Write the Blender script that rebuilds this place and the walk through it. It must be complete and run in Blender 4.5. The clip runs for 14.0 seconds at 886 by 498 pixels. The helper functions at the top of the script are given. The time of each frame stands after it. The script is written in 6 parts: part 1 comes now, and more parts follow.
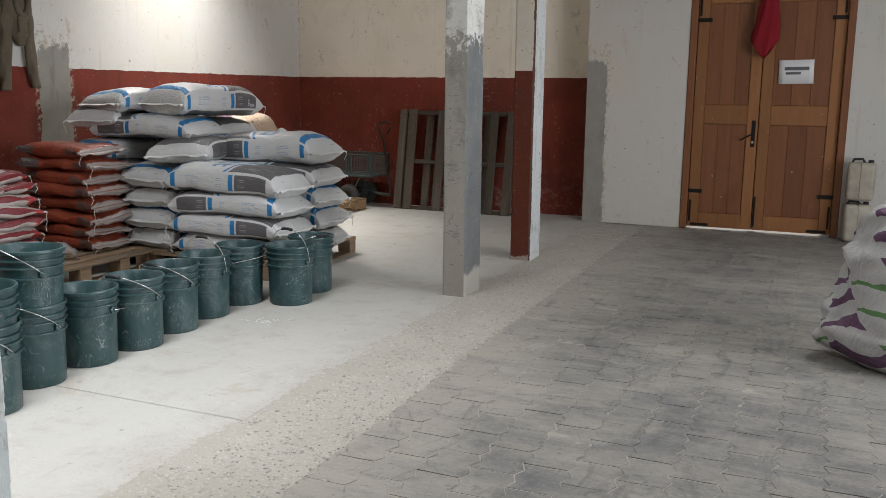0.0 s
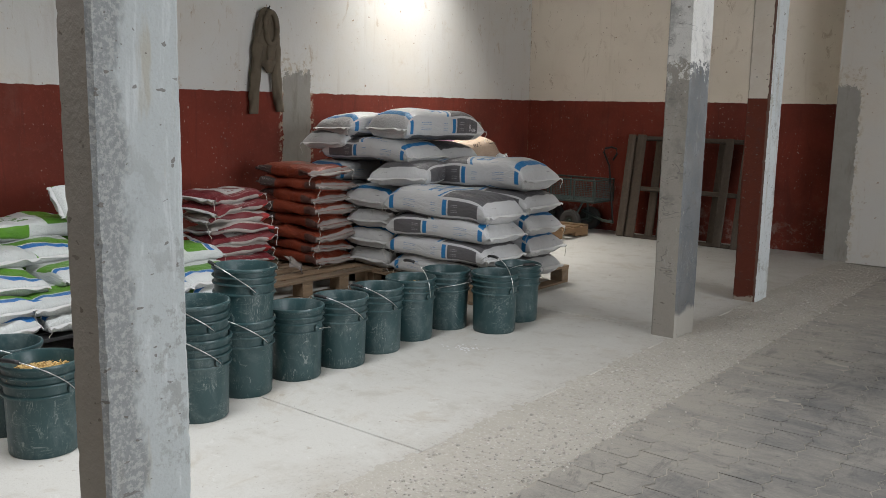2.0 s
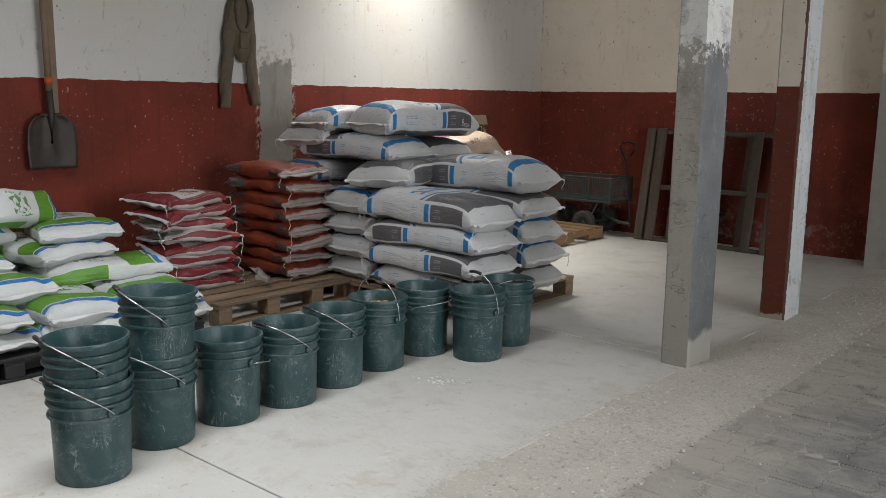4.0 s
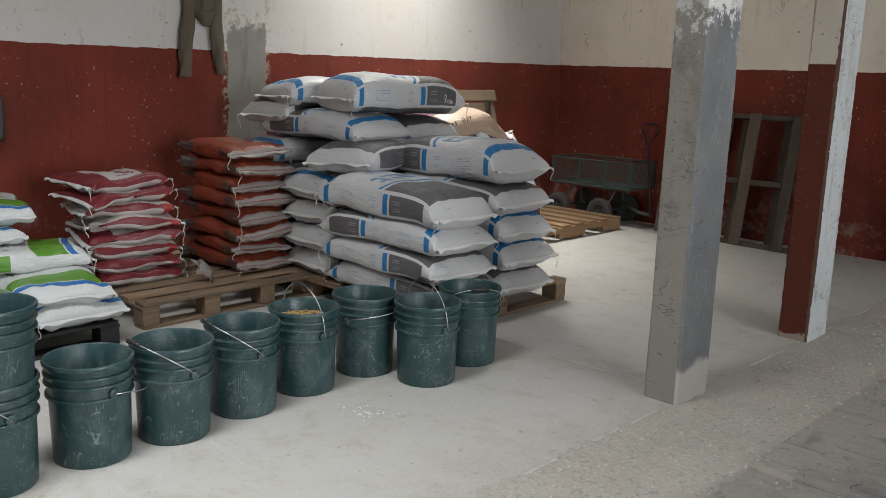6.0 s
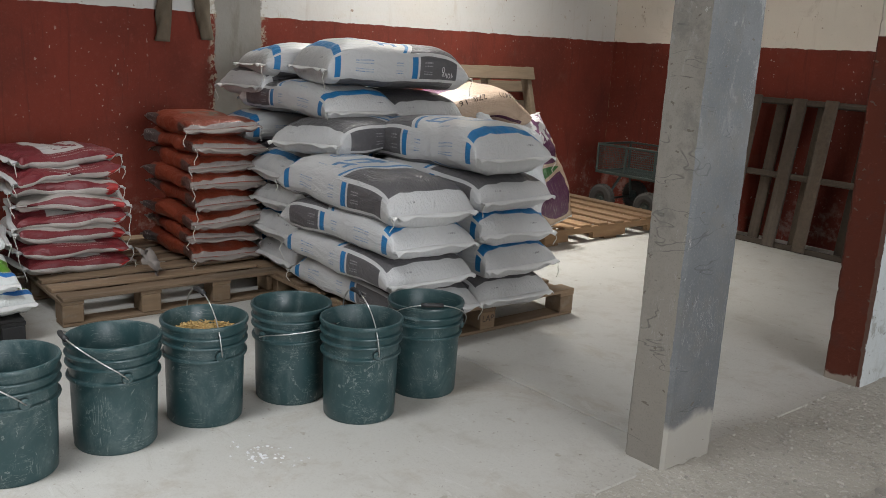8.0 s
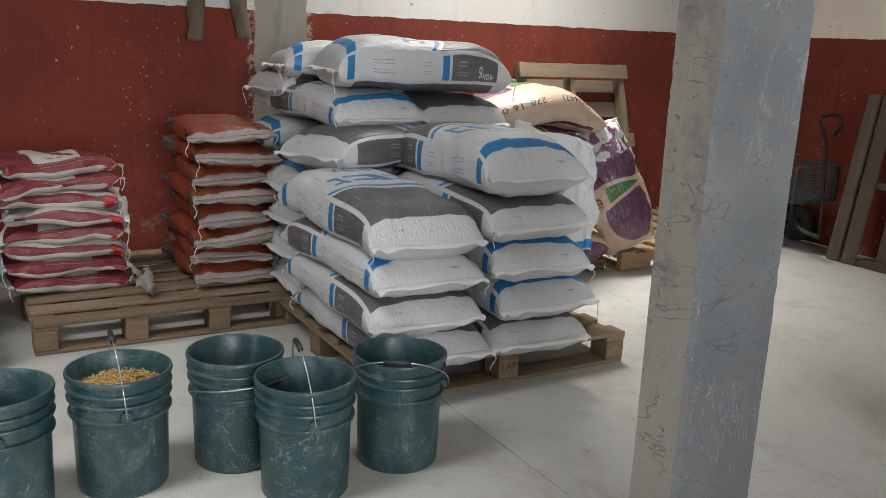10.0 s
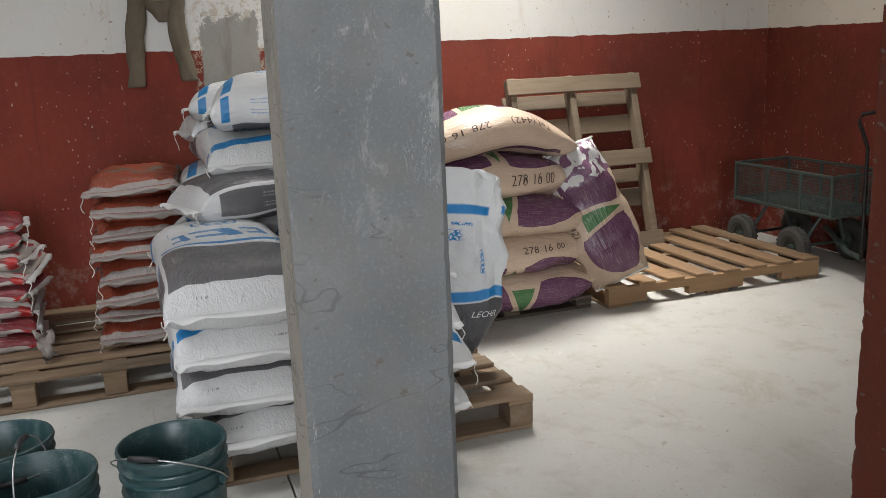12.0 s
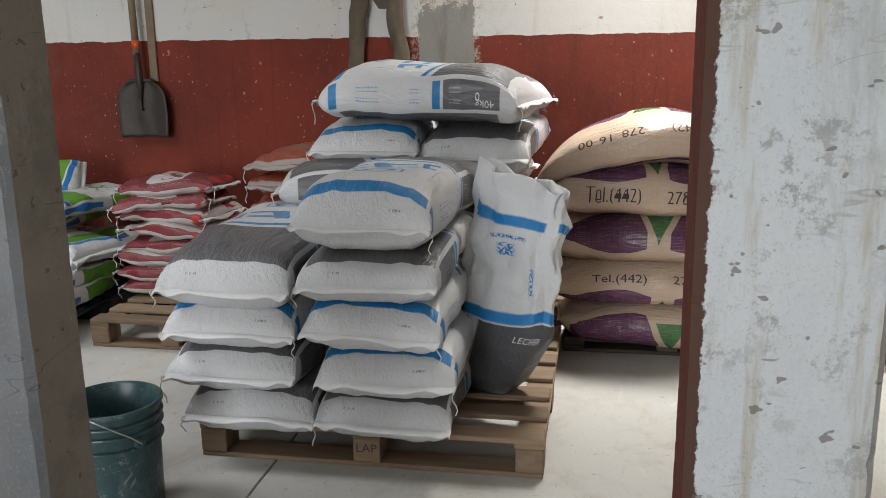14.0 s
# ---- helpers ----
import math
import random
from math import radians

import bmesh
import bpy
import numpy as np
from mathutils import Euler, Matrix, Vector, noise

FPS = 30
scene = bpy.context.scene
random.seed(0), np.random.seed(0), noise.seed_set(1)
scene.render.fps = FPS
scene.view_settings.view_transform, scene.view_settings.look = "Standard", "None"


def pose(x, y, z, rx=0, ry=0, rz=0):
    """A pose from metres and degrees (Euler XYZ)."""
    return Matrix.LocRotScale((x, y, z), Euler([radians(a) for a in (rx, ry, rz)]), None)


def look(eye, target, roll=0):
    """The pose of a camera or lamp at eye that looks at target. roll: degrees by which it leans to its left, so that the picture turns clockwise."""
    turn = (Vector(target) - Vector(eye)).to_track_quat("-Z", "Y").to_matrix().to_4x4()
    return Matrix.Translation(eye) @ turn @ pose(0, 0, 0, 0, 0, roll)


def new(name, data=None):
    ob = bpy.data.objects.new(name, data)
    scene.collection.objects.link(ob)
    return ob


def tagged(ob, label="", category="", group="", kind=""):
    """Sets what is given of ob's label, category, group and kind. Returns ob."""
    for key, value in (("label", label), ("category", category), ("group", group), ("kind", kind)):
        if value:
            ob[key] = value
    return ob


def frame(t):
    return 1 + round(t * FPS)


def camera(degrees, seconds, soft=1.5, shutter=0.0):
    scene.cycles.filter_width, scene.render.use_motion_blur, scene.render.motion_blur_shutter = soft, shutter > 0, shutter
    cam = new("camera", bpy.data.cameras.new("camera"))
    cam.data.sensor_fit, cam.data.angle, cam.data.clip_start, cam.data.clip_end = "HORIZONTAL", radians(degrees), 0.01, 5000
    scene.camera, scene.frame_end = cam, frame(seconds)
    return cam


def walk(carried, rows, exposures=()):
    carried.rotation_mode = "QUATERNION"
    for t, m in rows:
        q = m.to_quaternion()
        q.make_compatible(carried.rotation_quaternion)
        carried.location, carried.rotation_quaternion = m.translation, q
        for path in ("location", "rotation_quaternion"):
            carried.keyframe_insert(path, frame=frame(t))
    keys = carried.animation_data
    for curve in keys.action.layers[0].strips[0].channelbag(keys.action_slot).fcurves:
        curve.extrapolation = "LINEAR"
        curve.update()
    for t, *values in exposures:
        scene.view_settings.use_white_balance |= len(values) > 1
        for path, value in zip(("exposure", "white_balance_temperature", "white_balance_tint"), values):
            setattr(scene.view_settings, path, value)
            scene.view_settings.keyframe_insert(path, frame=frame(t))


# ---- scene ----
cam = camera(53.9, 14.0, 0.4)
PATH = [
    (0, (0.152, 0.847, 1.292), (-0.614, 2.66, 0.938), 0.6),
    (0.5, (0.187, 0.856, 1.316), (-0.779, 2.57, 0.954), -0.3),
    (1, (0.252, 0.93, 1.312), (-0.868, 2.547, 0.951), -0.0),
    (1.5, (0.308, 0.988, 1.329), (-0.896, 2.548, 0.99), 0.4),
    (2, (0.251, 1.032, 1.354), (-0.979, 2.576, 1.033), 1.1),
    (2.5, (0.06, 1.127, 1.383), (-1.169, 2.673, 1.068), 1.3),
    (3, (0.043, 1.339, 1.339), (-1.189, 2.882, 1.023), 1.0),
    (5.5, (-0.077, 2.471, 1.366), (-1.444, 3.879, 0.98), 1.3),
    (6, (-0.122, 2.695, 1.366), (-1.485, 4.103, 0.965), 1.8),
    (6.5, (-0.137, 2.936, 1.338), (-1.505, 4.335, 0.922), 2.6),
    (7, (-0.095, 3.224, 1.356), (-1.509, 4.573, 0.928), 2.1),
    (7.5, (-0.128, 3.351, 1.362), (-1.606, 4.623, 0.919), 1.9),
    (8, (-0.297, 3.634, 1.317), (-1.79, 4.887, 0.869), 3.1),
    (10.5, (-0.502, 4.666, 1.363), (-2.224, 5.57, 0.897), 0.8),
    (11, (-0.422, 4.911, 1.424), (-2.171, 5.77, 0.971), -1.0),
    (11.5, (-0.439, 5.267, 1.405), (-2.212, 6.079, 0.963), -1.3),
    (12, (-0.435, 5.682, 1.4), (-2.276, 6.325, 0.955), -2.4),
    (12.5, (-0.411, 6.062, 1.405), (-2.311, 6.52, 0.979), -3.2),
    (13, (-0.539, 6.457, 1.374), (-2.473, 6.702, 0.928), 0.4),
    (13.5, (-0.521, 6.818, 1.394), (-2.466, 6.704, 0.942), -0.9),
    (14, (-0.57, 7.136, 1.391), (-2.488, 6.788, 0.941), -0.8),
]
walk(cam, [(t, look(eye, target, roll)) for t, eye, target, roll in PATH],
     [(0, -0.30), (1.5, -0.48), (3, -0.58), (5.5, -0.56), (6.5, -0.49), (8, -0.38), (10.5, -0.28), (11, -0.28), (11.5, -0.17), (12.5, -0.30), (13, -0.33), (14, -0.18)])

# ---- light ----
world = bpy.data.worlds.new("sky")
scene.world = world
world.use_nodes = True
_wn = world.node_tree.nodes
_sky = _wn.new("ShaderNodeTexSky")
_sky.sky_type, _sky.sun_disc = "NISHITA", False
_sky.sun_elevation, _sky.sun_rotation = radians(55), radians(20)
_wn["Background"].inputs["Strength"].default_value = 0.10
world.node_tree.links.new(_sky.outputs["Color"], _wn["Background"].inputs["Color"])


def sun_lamp():
    data = bpy.data.lights.new("sun", "SUN")
    data.energy, data.angle, data.color = 3.0, radians(0.5), (1.0, 0.96, 0.9)
    ob = new("sun", data)
    ob.rotation_euler = (radians(35), 0, radians(160))
    return ob


def opening_light(name, eye, target, sx, sy, watts, color=(0.95, 0.98, 1.0), spread=180):
    data = bpy.data.lights.new(name, "AREA")
    data.shape, data.size, data.size_y, data.energy, data.color = "RECTANGLE", sx, sy, watts, color
    data.spread = radians(spread)
    ob = new(name, data)
    ob.matrix_world = look(eye, target)
    return ob


sun_lamp()
# daylight through the translucent roof sheets and the open gate behind the walker
opening_light("skylight_wall", (-5.18, 7.6, 3.8), (-5.25, 7.5, 0), 0.45, 1.2, 80, (1.0, 0.98, 0.95), 79)
opening_light("skylight_bay", (-2.5, 2.6, 3.82), (-2.5, 2.6, 0), 1.0, 3.0, 120, (0.93, 0.955, 1.0), 120)
opening_light("skylight_aisle", (0.9, 6.1, 3.82), (0.9, 6.1, 0), 0.9, 2.6, 42, (0.93, 0.955, 1.0), 140)
opening_light("gate_light", (4.5, 4.4, 1.6), (-3, 4.6, 0.6), 3.2, 2.9, 250, (0.93, 0.955, 1.0), 140)

# ---- node helpers ----


class Mat:
    """A material with short calls for its nodes; every call returns a socket."""

    def __init__(self, name, rough=0.7, metal=0.0):
        self.m = bpy.data.materials.new(name)
        self.m.use_nodes = True
        self.t = self.m.node_tree
        self.b = self.t.nodes["Principled BSDF"]
        self.b.inputs["Roughness"].default_value, self.b.inputs["Metallic"].default_value = rough, metal
        self.b.inputs["Specular IOR Level"].default_value = 0.25 if rough >= 0.8 else 0.5

    def put(self, socket, v):
        if isinstance(v, bpy.types.NodeSocket):
            self.t.links.new(v, socket)
        elif isinstance(v, (tuple, list)) and len(v) == 3 and socket.type == "RGBA":
            socket.default_value = (*v, 1)
        else:
            socket.default_value = v

    def math(self, op, a, b=0.0, c=0.0):
        n = self.t.nodes.new("ShaderNodeMath")
        n.operation = op
        for s, v in zip(n.inputs, (a, b, c)):
            self.put(s, v)
        return n.outputs[0]

    def mul(self, *a):
        r = a[0]
        for x in a[1:]:
            r = self.math("MULTIPLY", r, x)
        return r

    def any(self, *a):
        r = a[0]
        for x in a[1:]:
            r = self.math("MAXIMUM", r, x)
        return r

    def step(self, x, lo, hi):
        n = self.t.nodes.new("ShaderNodeMapRange")
        n.interpolation_type = "SMOOTHSTEP"
        self.put(n.inputs["Value"], x)
        n.inputs["From Min"].default_value, n.inputs["From Max"].default_value = lo, hi
        return n.outputs[0]

    def between(self, x, lo, hi, s=0.006):
        return self.mul(self.step(x, lo - s, lo + s), self.math("SUBTRACT", 1.0, self.step(x, hi - s, hi + s)))

    def coord(self, kind="Object", scale=(1, 1, 1)):
        n = self.t.nodes.new("ShaderNodeTexCoord")
        if kind == "World":
            g = self.t.nodes.new("ShaderNodeNewGeometry")
            out = g.outputs["Position"]
        else:
            out = n.outputs[kind]
        if tuple(scale) != (1, 1, 1):
            p = self.t.nodes.new("ShaderNodeMapping")
            p.inputs["Scale"].default_value = scale
            self.put(p.inputs["Vector"], out)
            out = p.outputs[0]
        return out

    def xyz(self, v):
        n = self.t.nodes.new("ShaderNodeSeparateXYZ")
        self.put(n.inputs[0], v)
        return n.outputs

    def noise(self, v, scale=5.0, detail=4.0, rough=0.55, distort=0.0):
        n = self.t.nodes.new("ShaderNodeTexNoise")
        self.put(n.inputs["Vector"], v)
        n.inputs["Scale"].default_value, n.inputs["Detail"].default_value = scale, detail
        n.inputs["Roughness"].default_value, n.inputs["Distortion"].default_value = rough, distort
        return n.outputs[0]

    def voronoi(self, v, scale=5.0, feature="F1", out="Distance"):
        n = self.t.nodes.new("ShaderNodeTexVoronoi")
        n.feature = feature
        self.put(n.inputs["Vector"], v)
        n.inputs["Scale"].default_value = scale
        return n.outputs[out]

    def mix(self, f, a, b):
        n = self.t.nodes.new("ShaderNodeMix")
        n.data_type = "RGBA"
        for s, v in zip((n.inputs[0], n.inputs[6], n.inputs[7]), (f, a, b)):
            self.put(s, v)
        return n.outputs[2]

    def rnd(self):
        return self.t.nodes.new("ShaderNodeObjectInfo").outputs["Random"]

    def island(self):
        return self.t.nodes.new("ShaderNodeNewGeometry").outputs["Random Per Island"]

    def bright(self, c, f):
        n = self.t.nodes.new("ShaderNodeHueSaturation")
        self.put(n.inputs["Value"], f)
        self.put(n.inputs["Color"], c)
        return n.outputs[0]

    def bump(self, h, strength=0.3, dist=0.01):
        n = self.t.nodes.new("ShaderNodeBump")
        n.inputs["Strength"].default_value, n.inputs["Distance"].default_value = strength, dist
        self.put(n.inputs["Height"], h)
        self.put(self.b.inputs["Normal"], n.outputs[0])
        return self

    def color(self, c):
        self.put(self.b.inputs["Base Color"], c)
        return self

    def rough(self, r):
        self.put(self.b.inputs["Roughness"], r)
        return self


# ---- materials ----
RED, CREAM = (0.215, 0.041, 0.025), (0.70, 0.655, 0.58)
PAINT_Z = 1.455


def wall_paint(name, cream, dirt=(0.36, 0.27, 0.18), red=True, patch=None, corner=False):
    m = Mat(name, 0.85)
    p = m.coord("World")
    big = m.noise(p, 1.1, 5, 0.6)
    fine = m.noise(p, 34, 3, 0.6)
    streak = m.noise(m.coord("World", (7, 7, 0.55)), 1.6, 4, 0.6)
    spots = m.any(m.step(m.noise(p, 27, 2, 0.5), 0.715, 0.76), m.mul(m.step(m.noise(p, 11, 3, 0.6), 0.735, 0.77), 0.7))
    up = m.mix(m.mul(m.step(big, 0.40, 0.75), 0.40), cream, (0.62, 0.54, 0.43))
    up = m.mix(m.mul(m.step(streak, 0.58, 0.78), 0.25), up, dirt)
    up = m.mix(m.mul(m.step(m.noise(p, 4.5, 6, 0.75, 0.5), 0.56, 0.70), 0.34), up, (0.50, 0.41, 0.30))
    up = m.mix(m.mul(m.step(m.noise(p, 80, 3, 0.7), 0.58, 0.72), 0.25), up, (0.48, 0.43, 0.35))
    up = m.mix(m.mul(spots, 0.75), up, (0.26, 0.16, 0.10))
    up = m.mix(m.mul(m.step(m.noise(m.coord("World", (3, 3, 1.2)), 3.0, 6, 0.75, 0.8), 0.60, 0.68), 0.5), up, (0.42, 0.32, 0.21))
    x, y, z = m.xyz(p)
    if red:
        low = m.mix(m.step(big, 0.35, 0.66), RED, (0.138, 0.031, 0.020))
        low = m.mix(m.mul(m.step(fine, 0.55, 0.75), 0.35), low, (0.25, 0.066, 0.045))
        # chipped flecks and pale dust splashes low on the paint
        chips = m.any(m.step(m.noise(m.coord("World", (1, 1, 0.8)), 52, 1, 0.4), 0.725, 0.745), m.step(m.noise(m.coord("World", (1, 1, 0.7)), 19, 2, 0.5), 0.722, 0.732))
        low = m.mix(m.mul(chips, m.step(m.noise(p, 2.3, 2), 0.44, 0.64), 0.75), low, (0.50, 0.41, 0.35))
        low = m.mix(m.mul(m.step(m.noise(m.coord("World", (5, 5, 1.1)), 1.3, 5, 0.7, 0.8), 0.54, 0.70), 0.60), low, (0.118, 0.029, 0.020))
        low = m.mix(m.mul(m.step(m.noise(p, 95, 2, 0.6), 0.60, 0.72), 0.20), low, (0.30, 0.11, 0.085))
        low = m.mix(m.mul(m.step(m.noise(p, 3.0, 4, 0.65), 0.56, 0.75), 0.40), low, (0.185, 0.082, 0.062))
        low = m.mix(m.mul(m.step(m.noise(p, 160, 3, 0.8), 0.54, 0.66), 0.30), low, (0.075, 0.022, 0.016))
        drips = m.noise(m.coord("World", (16, 16, 0.9)), 1.4, 4, 0.7)
        low = m.mix(m.mul(m.step(drips, 0.57, 0.66), 0.35), low, (0.10, 0.027, 0.02))
        scuff = m.mul(m.math("SUBTRACT", 1.0, m.step(z, 0.05, 0.6)), m.step(m.noise(p, 9, 5, 0.7), 0.5, 0.68))
        low = m.mix(m.mul(scuff, 0.6), low, (0.36, 0.28, 0.24))
        edge = m.math("ADD", PAINT_Z - 0.012, m.math("MULTIPLY", m.noise(p, 9, 3), 0.024))
        c = m.mix(m.step(m.math("SUBTRACT", z, edge), -0.002, 0.002), low, up)
    else:
        c = up
    if corner:
        near = m.math("SUBTRACT", 1.0, m.step(m.math("ADD", x, m.math("MULTIPLY", m.noise(p, 22, 4, 0.7), 0.06)), -5.555, -5.54))
        c = m.mix(m.mul(near, m.step(m.noise(m.coord("World", (3, 3, 1)), 9, 4, 0.7), 0.42, 0.55)), c, (0.30, 0.19, 0.11))
    if patch:
        axis, lo, hi, top = patch
        a = (x, y)[axis]
        w = m.math("MULTIPLY", m.math("SUBTRACT", m.noise(p, 7, 6, 0.75), 0.5), 0.12)
        wz = m.math("MULTIPLY", m.math("SUBTRACT", m.noise(p, 5, 7, 0.75, 0.6), 0.5), 0.55)
        mask = m.mul(m.between(m.math("ADD", a, w), lo, hi, 0.006), m.math("SUBTRACT", 1.0, m.step(m.math("ADD", z, wz), top - 0.01, top + 0.01)))
        # chipped rim of bare plaster round the cement, then the cement itself
        rim = m.mul(m.between(m.math("ADD", a, w), lo - 0.035, hi + 0.035, 0.02), m.math("SUBTRACT", 1.0, m.step(m.math("ADD", z, wz), top + 0.10, top + 0.16)))
        c = m.mix(m.mul(rim, m.step(m.noise(p, 24, 5, 0.75), 0.50, 0.56), 0.8), c, (0.46, 0.40, 0.31))
        cement = m.mix(m.noise(p, 6, 5, 0.7), (0.235, 0.22, 0.195), (0.36, 0.345, 0.315))
        cement = m.mix(m.mul(m.step(m.noise(m.coord("World", (6, 6, 1.2)), 2.2, 5, 0.7), 0.52, 0.70), 0.5), cement, (0.18, 0.165, 0.14))
        c = m.mix(mask, c, cement)
    m.color(c)
    m.bump(m.math("ADD", m.mul(big, 1.2), m.math("ADD", m.mul(fine, 0.3), m.mul(m.noise(p, 90, 3, 0.6), 0.14))), 0.4, 0.012)
    return m.m


def column_paint(name, kind):
    m = Mat(name, 0.8)
    p = m.coord("World")
    x, y, z = m.xyz(p)
    big, mid, fine = m.noise(p, 2.2, 5, 0.6), m.noise(p, 7, 6, 0.7), m.noise(p, 45, 3, 0.6)
    grey = m.mix(m.step(big, 0.3, 0.7), (0.132, 0.140, 0.144), (0.205, 0.211, 0.211))
    grey = m.mix(m.mul(m.step(mid, 0.46, 0.66), 0.45), grey, (0.16, 0.150, 0.132))
    grey = m.mix(m.mul(m.step(m.noise(p, 130, 3, 0.7), 0.52, 0.70), 0.30), grey, (0.29, 0.29, 0.285))
    pits = m.any(m.step(m.noise(m.coord("World", (0.8, 0.8, 1.2)), 34, 2, 0.5), 0.69, 0.71), m.mul(m.step(m.noise(m.coord("World", (0.5, 0.5, 1.4)), 17, 3, 0.6), 0.71, 0.725), 0.8))
    crack = m.math("ABSOLUTE", m.math("SUBTRACT", m.noise(m.coord("World", (0.35, 0.35, 1.5)), 3.2, 4, 0.6, 0.5), 0.5))
    crack = m.mul(m.math("SUBTRACT", 1.0, m.step(crack, 0.0, 0.006)), m.step(m.noise(p, 4.1, 2), 0.50, 0.56))
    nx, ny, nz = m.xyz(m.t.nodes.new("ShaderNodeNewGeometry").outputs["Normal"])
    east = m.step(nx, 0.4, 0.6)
    if kind == "cement":
        top = m.math("ADD", 1.60, m.math("MULTIPLY", m.math("SUBTRACT", mid, 0.5), 0.65))
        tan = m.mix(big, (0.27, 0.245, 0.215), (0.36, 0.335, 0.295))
        # tone by facing: the east grey is darkened to offset the gate-side light
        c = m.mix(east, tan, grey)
        c = m.mix(m.step(m.math("SUBTRACT", z, top), -0.012, 0.012), c, m.mix(mid, (0.62, 0.60, 0.55), (0.70, 0.70, 0.68)))
        scr = m.noise(m.coord("World", (9, 9, 2.2)), 2.2, 4, 0.7, 1.5)
        c = m.mix(m.mul(crack, 0.55), c, (0.07, 0.07, 0.068))
        c = m.mix(m.mul(m.between(scr, 0.497, 0.503, 0.003), m.step(m.noise(p, 3.1, 2), 0.56, 0.6), 0.8), c, (0.46, 0.46, 0.45))
        c = m.mix(m.mul(m.step(m.noise(p, 210, 3, 0.8), 0.55, 0.65), 0.25), c, (0.09, 0.09, 0.088))
        c = m.mix(m.mul(m.step(m.noise(p, 3.4, 6, 0.75), 0.50, 0.64), 0.55), c, (0.165, 0.162, 0.150))
        # pale scour and old whitewash left in patches high on the shaft
        old = m.mul(m.step(m.noise(m.coord("World", (3, 3, 1.6)), 3.6, 7, 0.78, 0.4), 0.56, 0.63), m.step(z, 0.9, 1.5))
        c = m.mix(m.mul(old, 0.5), c, (0.40, 0.395, 0.375))
        worn = m.mul(m.math("SUBTRACT", 1.0, m.step(m.math("ADD", z, m.math("MULTIPLY", big, 0.3)), 0.27, 0.31)), east)
        c = m.mix(m.mul(worn, 0.75), c, (0.50, 0.47, 0.41))
    elif kind == "pale":
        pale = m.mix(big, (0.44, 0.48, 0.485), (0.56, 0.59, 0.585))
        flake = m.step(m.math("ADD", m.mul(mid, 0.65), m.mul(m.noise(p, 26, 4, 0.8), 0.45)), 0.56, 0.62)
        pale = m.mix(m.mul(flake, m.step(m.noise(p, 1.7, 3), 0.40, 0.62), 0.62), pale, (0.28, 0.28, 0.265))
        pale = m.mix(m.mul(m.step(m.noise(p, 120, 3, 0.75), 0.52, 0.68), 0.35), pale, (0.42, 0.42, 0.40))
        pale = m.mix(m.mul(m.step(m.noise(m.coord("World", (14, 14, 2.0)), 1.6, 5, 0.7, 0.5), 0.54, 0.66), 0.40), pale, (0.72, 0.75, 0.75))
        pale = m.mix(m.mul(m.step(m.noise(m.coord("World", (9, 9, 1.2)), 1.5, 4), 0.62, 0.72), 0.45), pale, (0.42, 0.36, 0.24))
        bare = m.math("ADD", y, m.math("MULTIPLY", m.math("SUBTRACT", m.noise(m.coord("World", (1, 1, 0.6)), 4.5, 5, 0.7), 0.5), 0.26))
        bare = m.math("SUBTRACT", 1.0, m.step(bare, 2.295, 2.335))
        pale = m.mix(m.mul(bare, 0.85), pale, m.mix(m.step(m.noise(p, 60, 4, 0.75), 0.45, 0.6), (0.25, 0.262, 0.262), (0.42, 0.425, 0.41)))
        # side light put into the colour: faces off the east get a darker tan
        shade_tan = m.mix(big, (0.26, 0.235, 0.205), (0.36, 0.33, 0.29))
        c = m.mix(east, shade_tan, pale)
    else:
        red = m.mix(big, (0.135, 0.031, 0.016), (0.092, 0.025, 0.015))
        red = m.mix(m.mul(m.step(fine, 0.62, 0.72), 0.25), red, (0.24, 0.09, 0.06))
        red = m.mix(m.mul(m.step(mid, 0.5, 0.68), 0.6), red, (0.085, 0.034, 0.026))
        red = m.mix(m.math("SUBTRACT", 1.0, m.step(m.math("ADD", z, m.mul(mid, 0.12)), 0.09, 0.10)), red, (0.33, 0.28, 0.23))
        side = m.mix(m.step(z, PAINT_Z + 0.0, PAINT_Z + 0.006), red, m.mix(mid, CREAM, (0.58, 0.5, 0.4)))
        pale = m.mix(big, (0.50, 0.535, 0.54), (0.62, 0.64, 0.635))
        flake = m.step(m.math("ADD", m.mul(mid, 0.65), m.mul(m.noise(p, 26, 4, 0.8), 0.45)), 0.57, 0.63)
        pale = m.mix(m.mul(flake, m.step(m.noise(p, 2.6, 3), 0.47, 0.62), 0.75), pale, (0.27, 0.265, 0.225))
        pale = m.mix(m.mul(m.step(m.noise(m.coord("World", (8, 8, 0.9)), 1.7, 5, 0.7), 0.54, 0.70), 0.6), pale, (0.36, 0.30, 0.175))
        # flaked plates and a broad damp patch
        pale = m.mix(m.mul(m.step(m.noise(p, 13, 8, 0.85), 0.55, 0.60), m.step(m.noise(p, 1.9, 3), 0.46, 0.58), 0.6), pale, (0.31, 0.31, 0.285))
        pale = m.mix(m.mul(m.step(m.noise(p, 170, 3, 0.8), 0.56, 0.66), 0.4), pale, (0.36, 0.365, 0.355))
        pale = m.mix(m.mul(m.step(m.noise(m.coord("World", (2.4, 2.4, 0.8)), 2.0, 6, 0.75, 0.5), 0.52, 0.68), 0.5), pale, (0.33, 0.335, 0.30))
        pale = m.mix(m.mul(crack, 0.6), pale, (0.30, 0.29, 0.26))
